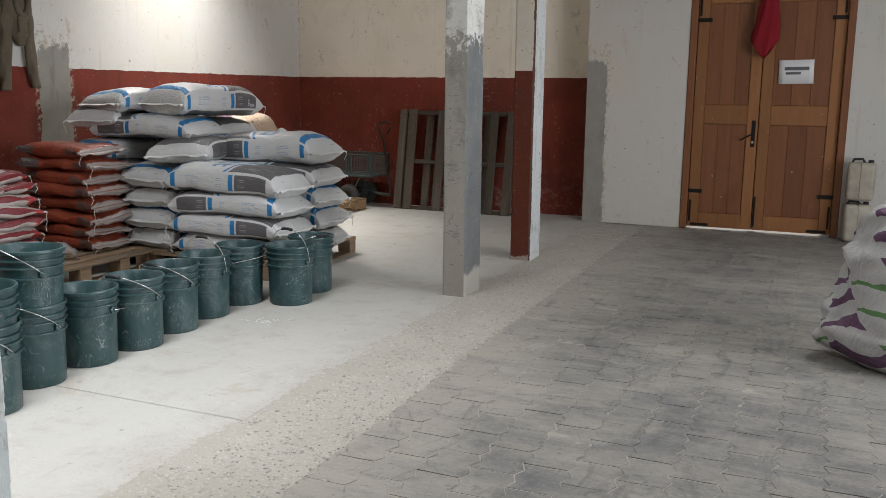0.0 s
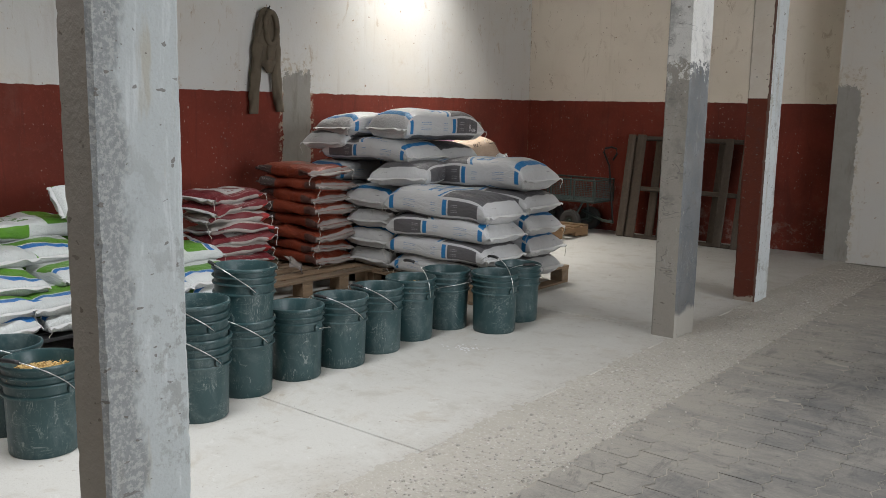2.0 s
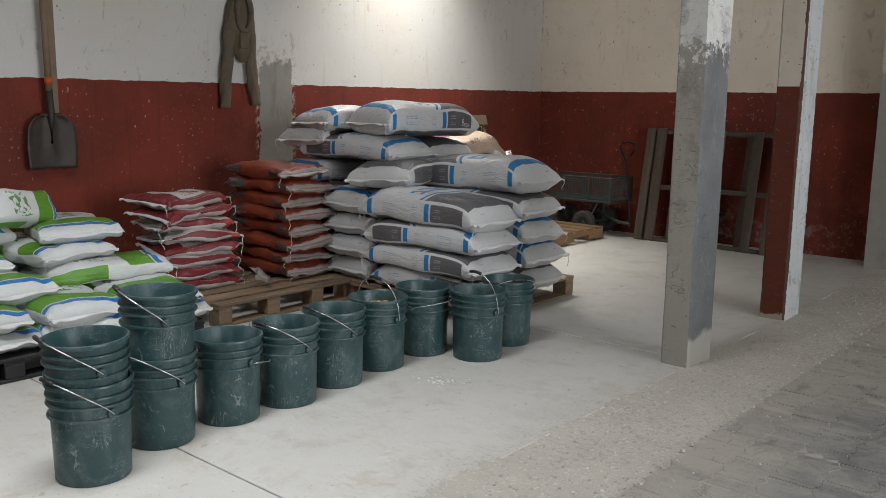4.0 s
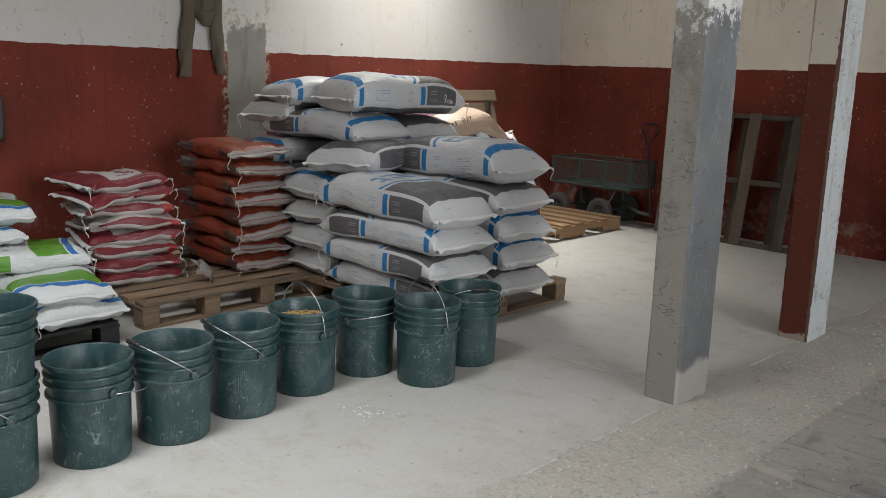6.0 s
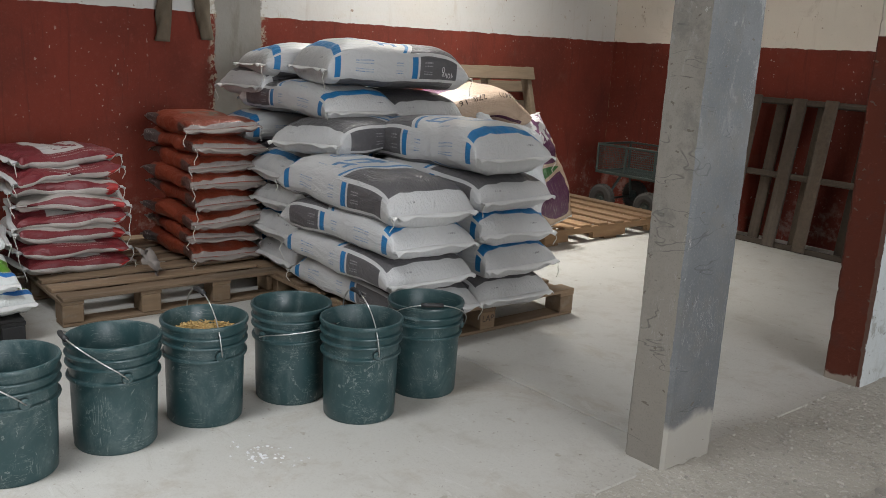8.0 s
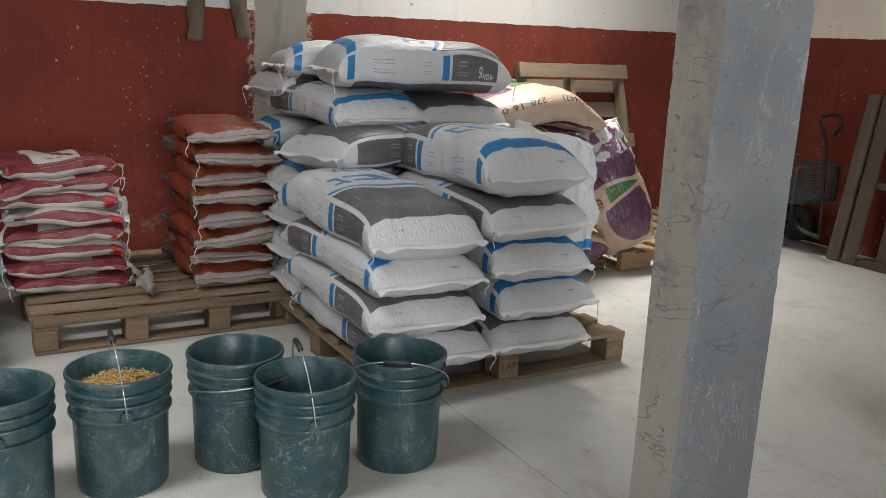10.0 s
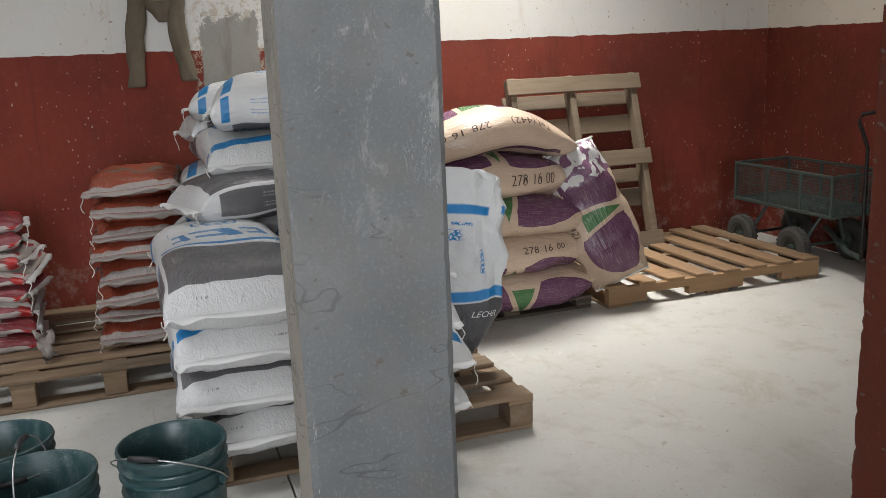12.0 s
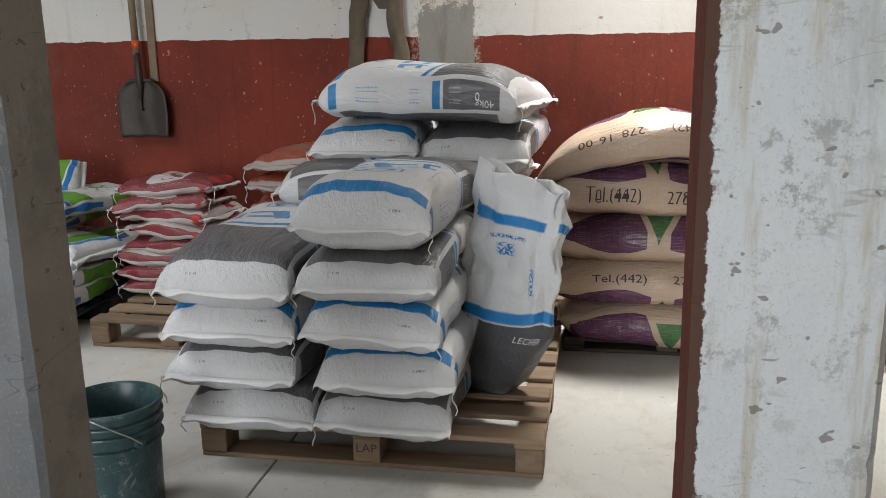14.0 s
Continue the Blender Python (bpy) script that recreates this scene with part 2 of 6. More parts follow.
        pale = m.mix(m.mul(m.step(m.noise(p, 110, 3, 0.7), 0.54, 0.7), 0.3), pale, (0.5, 0.5, 0.48))
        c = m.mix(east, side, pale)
        rag = m.math("ADD", y, m.math("MULTIPLY", m.math("SUBTRACT", m.noise(p, 24, 4, 0.7), 0.5), 0.030))
        c = m.mix(m.mul(m.math("SUBTRACT", 1.0, m.step(rag, 7.290, 7.293)), m.step(nx, 0.2, 0.3)), c, (0.085, 0.045, 0.032))
    c = m.mix(m.mul(pits, 0.7), c, (0.13, 0.11, 0.09))
    m.color(c).bump(m.math("ADD", m.mul(mid, 0.9), m.math("ADD", m.mul(fine, 0.25), m.mul(m.noise(p, 14, 4, 0.6), 0.5 if kind == "cement" else 1.0))), 0.22 if kind == "cement" else 0.45, 0.012)
    return m.m


def slab_mat():
    m = Mat("dusty_concrete", 0.75)
    p = m.coord("World")
    big, mid = m.noise(p, 0.9, 5, 0.6), m.noise(p, 5, 6, 0.68)
    c = m.mix(big, (0.45, 0.435, 0.395), (0.56, 0.55, 0.51))
    c = m.mix(m.mul(m.step(mid, 0.50, 0.72), 0.6), c, (0.38, 0.35, 0.30))
    c = m.mix(m.mul(m.step(m.noise(p, 16, 3), 0.66, 0.73), 0.6), c, (0.3, 0.26, 0.2))
    c = m.mix(m.mul(m.step(m.noise(p, 85, 4, 0.75), 0.52, 0.70), 0.38), c, (0.36, 0.335, 0.295))
    sx, sy, sz = m.xyz(p)
    fade = m.step(m.math("ADD", sx, m.mul(m.math("SUBTRACT", m.noise(p, 3.0, 6, 0.75), 0.5), 1.1)), -2.15, -1.80)
    c = m.mix(m.mul(fade, 0.6), c, m.mix(mid, (0.37, 0.345, 0.30), (0.46, 0.43, 0.385)))
    c = m.mix(m.mul(fade, m.step(m.noise(p, 60, 3, 0.6), 0.55, 0.66), 0.5), c, (0.25, 0.23, 0.20))
    c = m.mix(m.mul(m.step(m.noise(p, 2.2, 7, 0.75, 0.9), 0.53, 0.68), 0.6), c, (0.40, 0.355, 0.29))
    c = m.mix(m.mul(m.step(m.noise(m.coord("World", (1, 2, 1)), 6.0, 6, 0.75, 1.5), 0.60, 0.66), 0.35), c, (0.62, 0.61, 0.58))
    c = m.mix(m.mul(m.step(m.noise(p, 190, 3, 0.8), 0.55, 0.66), 0.30), c, (0.27, 0.25, 0.215))
    c = m.mix(m.mul(m.step(m.noise(p, 55, 2, 0.5), 0.70, 0.74), 0.55), c, (0.17, 0.145, 0.115))
    c = m.mix(m.mul(m.step(m.noise(m.coord("World", (0.7, 3.5, 1)), 3.1, 6, 0.75, 1.2), 0.60, 0.68), 0.30), c, (0.33, 0.30, 0.25))
    m.color(c).rough(m.math("ADD", 0.6, m.mul(mid, 0.3)))
    m.bump(m.math("ADD", mid, m.mul(m.noise(p, 60, 3), 0.3)), 0.18, 0.006)
    return m.m


def strip_mat():
    m = Mat("exposed_aggregate", 0.85)
    p = m.coord("World")
    c = m.mix(m.noise(p, 2.5, 5, 0.65), (0.36, 0.335, 0.285), (0.48, 0.45, 0.395))
    c = m.mix(m.mul(m.step(m.noise(p, 38, 3), 0.54, 0.66), m.step(m.noise(p, 1.3, 3), 0.36, 0.6), 0.42), c, (0.23, 0.21, 0.18))
    c = m.mix(m.mul(m.step(m.noise(p, 75, 2), 0.58, 0.66), 0.5), c, (0.58, 0.55, 0.5))
    m.color(c).bump(m.noise(p, 42, 4, 0.6), 0.8, 0.012)
    return m.m


def stone_mat(name="pebbles"):
    m = Mat(name, 0.8)
    r = m.island()
    c = m.mix(m.step(r, 0.0, 0.6), (0.33, 0.31, 0.275), (0.44, 0.41, 0.365))
    m.color(m.mix(m.step(r, 0.85, 1.0), c, (0.55, 0.52, 0.47)))
    return m.m


def tile_mat():
    m = Mat("worn_clay_tile", 0.7)
    p = m.coord("World")
    r = m.math("FRACT", m.math("ADD", m.math("MULTIPLY", m.rnd(), 1.0), m.math("MULTIPLY", m.island(), 7.13)))
    big, mid = m.noise(p, 1.3, 5, 0.6), m.noise(p, 9, 5, 0.65)
    x, y, z = m.xyz(p)
    c = m.mix(r, (0.150, 0.147, 0.143), (0.190, 0.183, 0.172))
    c = m.mix(m.mul(m.step(m.noise(m.coord("World", (1.0, 0.45, 1)), 5.0, 5, 0.7, 0.8), 0.46, 0.64), 0.75), c, (0.088, 0.090, 0.094))
    # dust, thickest beside the gravel strip, dragged about in streaks
    drift = m.math("SUBTRACT", 1.0, m.step(m.math("ADD", x, m.mul(mid, 0.25)), -1.25, -0.55))
    streak = m.noise(m.coord("World", (0.8, 2.6, 1)), 2.3, 7, 0.75, 0.6)
    dust = m.math("ADD", m.mul(streak, 0.9), m.math("ADD", m.mul(big, 0.5), m.math("ADD", m.mul(drift, 0.22), m.mul(m.noise(p, 45, 4, 0.75), 0.25))))
    c = m.mix(m.mul(m.step(dust, 0.62, 1.12), 0.9), c, (0.345, 0.318, 0.272))
    c = m.mix(m.mul(m.step(m.noise(p, 75, 4, 0.75), 0.55, 0.7), 0.35), c, (0.40, 0.37, 0.32))
    c = m.mix(m.mul(m.step(m.noise(p, 15, 5, 0.75, 0.8), 0.58, 0.68), 0.55), c, (0.085, 0.084, 0.085))
    smear = m.noise(m.coord("World", (1.2, 0.5, 1)), 2.4, 7, 0.78, 1.4)
    c = m.mix(m.mul(m.step(smear, 0.53, 0.63), 0.55), c, (0.105, 0.103, 0.102))
    c = m.mix(m.mul(m.step(m.noise(p, 180, 3, 0.8), 0.55, 0.66), 0.30), c, (0.08, 0.078, 0.075))
    m.color(c).rough(m.math("ADD", 0.5, m.mul(mid, 0.4)))
    m.bump(m.math("ADD", mid, m.mul(m.noise(p, 55, 3), 0.5)), 0.5, 0.008)
    return m.m


def wood_mat(name, dark, light, grey=0.3):
    m = Mat(name, 0.75)
    r = m.rnd()
    n = m.t.nodes.new("ShaderNodeVectorMath")
    n.operation = "ADD"
    m.put(n.inputs[0], m.coord("Generated", (1.0, 1.0, 1.0)))
    v = m.t.nodes.new("ShaderNodeCombineXYZ")
    for i in range(3):
        m.put(v.inputs[i], m.math("MULTIPLY", r, 7.0 + i))
    m.put(n.inputs[1], v.outputs[0])
    p = m.coord("Object")
    grain = m.noise(m.coord("Object", (30, 3.2, 30)), 1.0, 5, 0.65, 0.6)
    big = m.noise(n.outputs[0], 1.7, 4)
    c = m.mix(grain, dark, light)
    c = m.bright(c, m.math("ADD", 0.7, m.mul(r, 0.55)))
    c = m.mix(m.mul(m.step(big, 0.5, 0.7), grey), c, (0.28, 0.25, 0.21))
    m.color(c).bump(m.math("ADD", grain, m.mul(m.noise(p, 40, 3), 0.3)), 0.35, 0.004)
    return m.m


def door_wood(name, dark, light):
    m = Mat(name, 0.42)
    p = m.coord("World")
    grain = m.noise(m.coord("World", (26, 26, 1.6)), 1.0, 6, 0.7, 0.8)
    blot = m.noise(m.coord("World", (6, 6, 2)), 1.0, 4, 0.6, 1.0)
    c = m.mix(grain, dark, light)
    c = m.mix(m.mul(m.step(blot, 0.55, 0.75), 0.5), c, dark)
    c = m.bright(c, m.math("ADD", 0.85, m.mul(m.rnd(), 0.3)))
    c = m.mix(m.mul(m.step(m.noise(p, 21, 1), 0.77, 0.79), 0.5), c, (0.5, 0.42, 0.33))
    m.color(c).bump(grain, 0.2, 0.003)
    return m.m


def plain(name, color, rough=0.6, metal=0.0, var=0.25, scale=9.0, bump=0.15):
    m = Mat(name, rough, metal)
    p = m.coord("Object")
    n = m.noise(p, scale, 5, 0.65)
    dark = tuple(v * (1 - var) for v in color)
    lite = tuple(min(1, v * (1 + var)) for v in color)
    m.color(m.mix(n, dark, lite)).bump(m.noise(p, scale * 5, 3), bump, 0.004)
    return m.m


def bucket_mat():
    m = Mat("green_bucket_plastic", 0.5)
    p = m.coord("World")
    x, y, z = m.xyz(m.coord("Object"))
    c = m.mix(m.noise(p, 4, 3), (0.017, 0.045, 0.049), (0.029, 0.070, 0.073))
    dust = m.step(m.noise(m.coord("World", (5, 5, 3)), 1.9, 7, 0.75, 0.6), 0.45, 0.70)
    low = m.math("SUBTRACT", 1.0, m.step(z, 0.22, 0.31))
    c = m.mix(m.mul(dust, 0.42), c, (0.15, 0.19, 0.187))
    c = m.mix(m.mul(m.step(m.noise(p, 60, 5, 0.8), 0.53, 0.68), m.math("ADD", 0.06, m.mul(dust, 0.30))), c, (0.25, 0.29, 0.28))
    marks = m.step(m.noise(m.coord("World", (14, 14, 9)), 1.1, 5, 0.7, 2.2), 0.61, 0.66)
    c = m.mix(m.mul(marks, 0.42, low), c, (0.33, 0.36, 0.34))
    scr = m.noise(m.coord("World", (5, 5, 26)), 1.5, 4, 0.65, 1.2)
    c = m.mix(m.mul(m.between(scr, 0.493, 0.507, 0.006), m.step(m.noise(p, 11, 2), 0.52, 0.64), 0.38), c, (0.36, 0.39, 0.37))
    drip = m.noise(m.coord("World", (30, 30, 5)), 1.3, 3, 0.6, 1.0)
    c = m.mix(m.mul(m.between(drip, 0.492, 0.508, 0.006), m.step(m.noise(p, 8, 2), 0.55, 0.66), low, 0.48), c, (0.38, 0.40, 0.38))
    m.color(c).rough(m.math("ADD", 0.33, m.mul(dust, 0.35)))
    m.bump(m.noise(p, 30, 3), 0.08, 0.003)
    return m.m


def sack_base(name, rough):
    m = Mat(name, rough)
    u, v, _ = m.xyz(m.coord("UV"))
    return m, u, v, m.math("ABSOLUTE", m.math("SUBTRACT", v, 0.5)), m.math("ABSOLUTE", m.math("SUBTRACT", m.math("ABSOLUTE", v), 0.5))


def sack_finish(m, c, weave=420, strength=0.48, ends=True):
    p = m.coord("Object")
    u, v, _ = m.xyz(m.coord("UV"))
    near_end = m.step(m.math("ABSOLUTE", u), 0.35, 0.95) if ends else 1.0
    folds = m.noise(m.coord("Object", (4, 10, 8)), 1.5, 3, 0.5, 1.2)
    crease = m.math("ABSOLUTE", m.math("SUBTRACT", m.noise(m.coord("Object", (5, 17, 10)), 1.5, 3, 0.55, 0.8), 0.5))
    crease = m.math("SUBTRACT", 1.0, m.step(crease, 0.0, 0.06))
    c = m.mix(m.mul(m.step(m.noise(p, 6, 5, 0.7), 0.55, 0.8), 0.22), c, (0.36, 0.33, 0.28))
    c = m.mix(m.mul(m.step(m.noise(m.coord("World"), 30, 4, 0.7), 0.62, 0.8), 0.15), c, (0.30, 0.27, 0.22))
    c = m.mix(m.mul(m.step(m.noise(p, 140, 3, 0.7), 0.56, 0.72), 0.12), c, (0.25, 0.24, 0.22))
    c = m.bright(c, m.math("ADD", 0.92, m.mul(m.rnd(), 0.14)))
    m.color(c)
    # pleats that run away from the seam
    pleat = m.math("ABSOLUTE", m.math("SUBTRACT", m.noise(m.coord("Object", (3.5, 34, 20)), 1.2, 3, 0.6, 0.7), 0.5))
    fine = m.math("ABSOLUTE", m.math("SUBTRACT", m.noise(m.coord("Object", (12, 24, 20)), 1.3, 3, 0.6, 1.2), 0.5))
    h = m.math("ADD", m.mul(folds, 0.75), m.math("ADD", m.mul(crease, 0.10, m.step(m.noise(p, 2.7, 2), 0.42, 0.6)), m.mul(fine, 0.16)))
    h = m.math("ADD", h, m.mul(pleat, near_end, 0.75))
    m.bump(m.math("ADD", h, m.mul(m.noise(p, weave, 1), 0.015)), strength, 0.032)
    return m.m


def sack_white():
    m, u, v, dv, sd = sack_base("white_woven_sack", 0.34)
    top = m.math("SUBTRACT", 1.0, m.step(dv, 0.335, 0.345))
    under = m.math("SUBTRACT", 1.0, m.step(m.math("ABSOLUTE", m.math("ADD", v, 0.5)), 0.335, 0.345))
    side = m.step(sd, 0.395, 0.40)
    inner = m.math("SUBTRACT", 1.0, m.step(m.math("ABSOLUTE", u), 0.80, 0.81))
    c = (0.60, 0.60, 0.595)
    blue, grey = (0.016, 0.185, 0.43), (0.120, 0.115, 0.119)
    curve = m.math("ADD", u, m.mul(dv, dv, 1.1))
    both = m.any(top, m.mul(under, inner))
    g = m.any(m.mul(m.step(curve, 0.27, 0.275), m.math("SUBTRACT", 1.0, m.step(u, 0.895, 0.90)), both), m.mul(m.between(u, 0.28, 0.83), side))
    b = m.any(m.mul(m.between(curve, 0.165, 0.215), both), m.mul(m.between(m.math("ADD", u, m.mul(dv, dv, 0.25)), -0.875, -0.775), both),
              m.mul(m.between(u, 0.17, 0.25), side), m.mul(m.between(u, -0.90, -0.82), side))
    # six-sided ring with a dot, and bold emblem strokes beside it
    du, dl = m.mul(m.math("ADD", u, 0.49), 0.46), m.mul(m.math("SUBTRACT", v, 0.5), 0.60)
    adu, adl = m.math("ABSOLUTE", du), m.math("ABSOLUTE", dl)
    hexa = m.any(adl, m.math("ADD", m.mul(adu, 0.866), m.mul(adl, 0.5)))
    b = m.any(b, m.between(hexa, 0.032, 0.039, 0.0015), m.between(hexa, 0.013, 0.021, 0.002))
    em = m.mul(m.between(u, -0.24, 0.04), m.math("SUBTRACT", 1.0, m.step(dv, 0.20, 0.205)))
    slant = m.math("FRACT", m.math("ADD", m.mul(v, 7.0), m.mul(u, 0.9)))
    bars = m.any(m.between(slant, 0.12, 0.40), m.mul(m.between(slant, 0.10, 0.92), m.any(m.between(u, -0.24, -0.17), m.between(u, -0.05, 0.01))))
    b = m.any(b, m.mul(em, bars, 0.92))
    # rows of small print: sharp little bars
    word = m.step(m.noise(m.coord("UV", (150, 3, 1)), 1.0, 3, 0.9), 0.46, 0.52)
    row = m.any(m.between(v, 0.240, 0.249, 0.002), m.between(v, 0.262, 0.268, 0.002), m.between(v, 0.725, 0.735, 0.002))
    srow = m.any(m.between(sd, 0.462, 0.469, 0.002), m.between(sd, 0.480, 0.485, 0.002))
    c = m.mix(g, c, grey)
    c = m.mix(b, c, blue)
    c = m.mix(m.mul(word, row, m.between(u, 0.40, 0.56), g, 0.6), c, (0.58, 0.58, 0.58))
    c = m.mix(m.mul(word, srow, m.between(u, 0.34, 0.46), g, 0.6), c, (0.58, 0.58, 0.58))
    c = m.mix(m.mul(word, row, m.between(u, -0.44, -0.26), 0.8), c, blue)
    c = m.mix(m.mul(word, srow, m.any(m.between(u, -0.62, -0.38), m.between(u, -0.06, 0.04)), 0.8), c, blue)
    # small code stamped on the closed end
    c = m.mix(m.mul(m.step(m.noise(m.coord("UV", (8, 170, 1)), 1.0, 3, 0.8), 0.50, 0.54), m.between(m.math("ABSOLUTE", u), 0.957, 0.967, 0.003), m.between(v, 0.57, 0.63), 0.7), c, (0.05, 0.05, 0.06))
    return sack_finish(m, c)


def sack_orange():
    m, u, v, dv, sd = sack_base("orange_sack_film", 0.38)
    c = m.mix(m.noise(m.coord("UV", (3, 3, 1)), 1.5, 4), (0.19, 0.036, 0.018), (0.29, 0.060, 0.028))
    c = m.mix(m.mul(m.between(u, -0.35, 0.25), m.math("SUBTRACT", 1.0, m.step(dv, 0.15, 0.16)), m.step(m.noise(m.coord("UV", (5, 9, 1)), 1.0, 3), 0.47, 0.5)), c, (0.11, 0.10, 0.08))
    c = m.mix(m.mul(m.step(u, 0.55, 0.57), m.step(sd, 0.37, 0.38)), c, (0.10, 0.05, 0.04))
    c = m.mix(m.mul(m.math("SUBTRACT", 1.0, m.step(u, -0.50, -0.46)), m.step(sd, 0.33, 0.34)), c, (0.085, 0.07, 0.065))
    rows = m.mul(m.step(m.noise(m.coord("UV", (40, 50, 1)), 1.0, 1), 0.5, 0.56), m.between(sd, 0.44, 0.475), m.between(u, -0.9, -0.55))
    c = m.mix(m.mul(rows, 0.7), c, (0.45, 0.42, 0.4))
    c = m.mix(m.step(m.math("ABSOLUTE", u), 0.945, 0.955), c, (0.30, 0.26, 0.24))
    return sack_finish(m, c, 300)


def sack_red():
    m, u, v, dv, sd = sack_base("red_white_sack", 0.42)
    c = m.mix(m.noise(m.coord("UV", (4, 6, 1)), 1.3, 3), (0.42, 0.37, 0.34), (0.58, 0.54, 0.50))
    red, bright = (0.185, 0.024, 0.030), (0.42, 0.028, 0.026)
    hang = m.math("ADD", v, m.math("ADD", m.mul(m.noise(m.coord("UV", (3, 1, 1)), 1.2, 2), 0.10), m.mul(m.rnd(), 0.10)))
    c = m.mix(m.between(hang, -0.06, 1.16), c, red)
    panel = m.mul(m.between(m.math("ADD", u, m.mul(m.rnd(), 0.3)), -0.35, 0.50), m.math("SUBTRACT", 1.0, m.step(dv, 0.24, 0.25)))
    c = m.mix(panel, c, (0.58, 0.55, 0.53))
    c = m.mix(m.mul(m.between(u, -0.2, 0.3), m.math("SUBTRACT", 1.0, m.step(dv, 0.14, 0.15)), m.step(m.noise(m.coord("UV", (4, 12, 1)), 1.2, 2), 0.5, 0.52)), c, red)
    zig = m.math("ADD", u, m.math("MULTIPLY", m.math("ABSOLUTE", m.math("SUBTRACT", m.math("FRACT", m.mul(v, 14.0)), 0.5)), 0.14))
    c = m.mix(m.mul(m.step(zig, 0.80, 0.81), m.math("SUBTRACT", 1.0, m.step(u, 0.95, 0.96)), m.step(m.noise(m.coord("UV", (1, 4, 1)), 1.0, 1), 0.48, 0.5)), c, bright)
    rows = m.mul(m.step(m.noise(m.coord("UV", (34, 60, 1)), 1.0, 1), 0.48, 0.54), m.any(m.between(dv, 0.35, 0.375), m.between(dv, 0.27, 0.30)), m.between(u, -0.4, 0.6))
    c = m.mix(m.mul(rows, 0.7), c, (0.5, 0.42, 0.40))
    return sack_finish(m, c, 300)


def sack_green():
    m, u, v, dv, sd = sack_base("green_white_sack", 0.4)
    c = (0.60, 0.62, 0.60)
    green, blue = (0.105, 0.275, 0.025), (0.02, 0.15, 0.42)
    wave = m.math("ADD", u, m.math("MULTIPLY", m.math("SINE", m.mul(v, 6.28)), -0.07))
    upper = m.between(v, 0.06, 0.94)
    c = m.mix(m.mul(m.between(wave, 0.28, 0.73), upper), c, green)
    c = m.mix(m.mul(m.between(m.math("ADD", wave, 0.0), 0.76, 0.86), upper), c, blue)
    c = m.mix(m.mul(m.between(v, -0.06, 0.02), m.step(u, 0.1, 0.12)), c, blue)
    c = m.mix(m.mul(m.between(u, -0.5, 0.0), m.math("SUBTRACT", 1.0, m.step(dv, 0.2, 0.21)), m.step(m.noise(m.coord("UV", (9, 14, 1)), 1.0, 3), 0.52, 0.54)), c, (0.10, 0.22, 0.06))
    c = m.mix(m.mul(m.step(sd, 0.36, 0.37), m.math("SUBTRACT", 1.0, m.step(u, -0.1, -0.09))), c, green)
    return sack_finish(m, c, 300)


def sack_bean(name="tan_purple_woven_sack", tan=(0.48, 0.355, 0.26), tan2=(0.60, 0.46, 0.35), standing=False):
    m, u, v, dv, sd = sack_base(name, 0.24)
    purple, green = (0.092, 0.030, 0.072), (0.055, 0.165, 0.055)
    dv = m.math("PINGPONG", m.math("SUBTRACT", v, 0.5), 1.0)
    au = m.math("ABSOLUTE", u)
    c = m.mix(m.noise(m.coord("UV", (2, 3, 1)), 1.6, 4), tan, tan2)
    # two broad leaves meet a green wedge in the middle of the face; a thin leaf runs along the back
    s = m.math("WRAP", m.math("SUBTRACT", v, 0.5), 1.0, -1.0)
    swell = m.math("SUBTRACT", 0.27, m.mul(m.math("SUBTRACT", au, 0.38), m.math("SUBTRACT", au, 0.38), 0.72))
    leaf = m.mul(m.math("LESS_THAN", dv, swell), m.between(au, 0.10, 0.90, 0.004))
    wedge = m.math("SUBTRACT", au, m.mul(m.math("SUBTRACT", 0.20, s), 0.36))
    leaf = m.mul(leaf, m.step(wedge, 0.05, 0.056))
    c = m.mix(leaf, c, m.mix(m.noise(m.coord("UV", (60, 7, 1)), 1.0, 3), purple, (0.15, 0.058, 0.118)))
    c = m.mix(m.mul(m.math("SUBTRACT", 1.0, m.step(wedge, -0.01, -0.004)), m.math("LESS_THAN", dv, 0.18)), c, green)
    c = m.mix(m.mul(m.between(dv, 0.86, 0.93), m.between(u, -0.8, 0.86)), c, purple)
    if standing:
        fold = m.math("ADD", u, m.mul(m.math("SUBTRACT", m.noise(m.coord("UV", (3, 6, 1)), 1.2, 3), 0.5), 0.35))
        cap = m.mix(m.step(m.noise(m.coord("UV", (5, 9, 1)), 1.1, 2, 0.5, 0.8), 0.50, 0.52), (0.60, 0.58, 0.57), (0.16, 0.07, 0.13))
        c = m.mix(m.step(fold, 0.52, 0.54), c, cap)
    # woven tape: faint cross-hatching
    c = m.mix(m.mul(m.step(m.noise(m.coord("UV", (220, 4, 1)), 1.0, 1), 0.55, 0.7), 0.22), c, (0.30, 0.22, 0.16))
    c = m.mix(m.mul(m.step(m.noise(m.coord("UV", (5, 160, 1)), 1.0, 1), 0.58, 0.7), 0.18), c, (0.75, 0.66, 0.56))
    return sack_finish(m, c, 300, 0.40, ends=False)


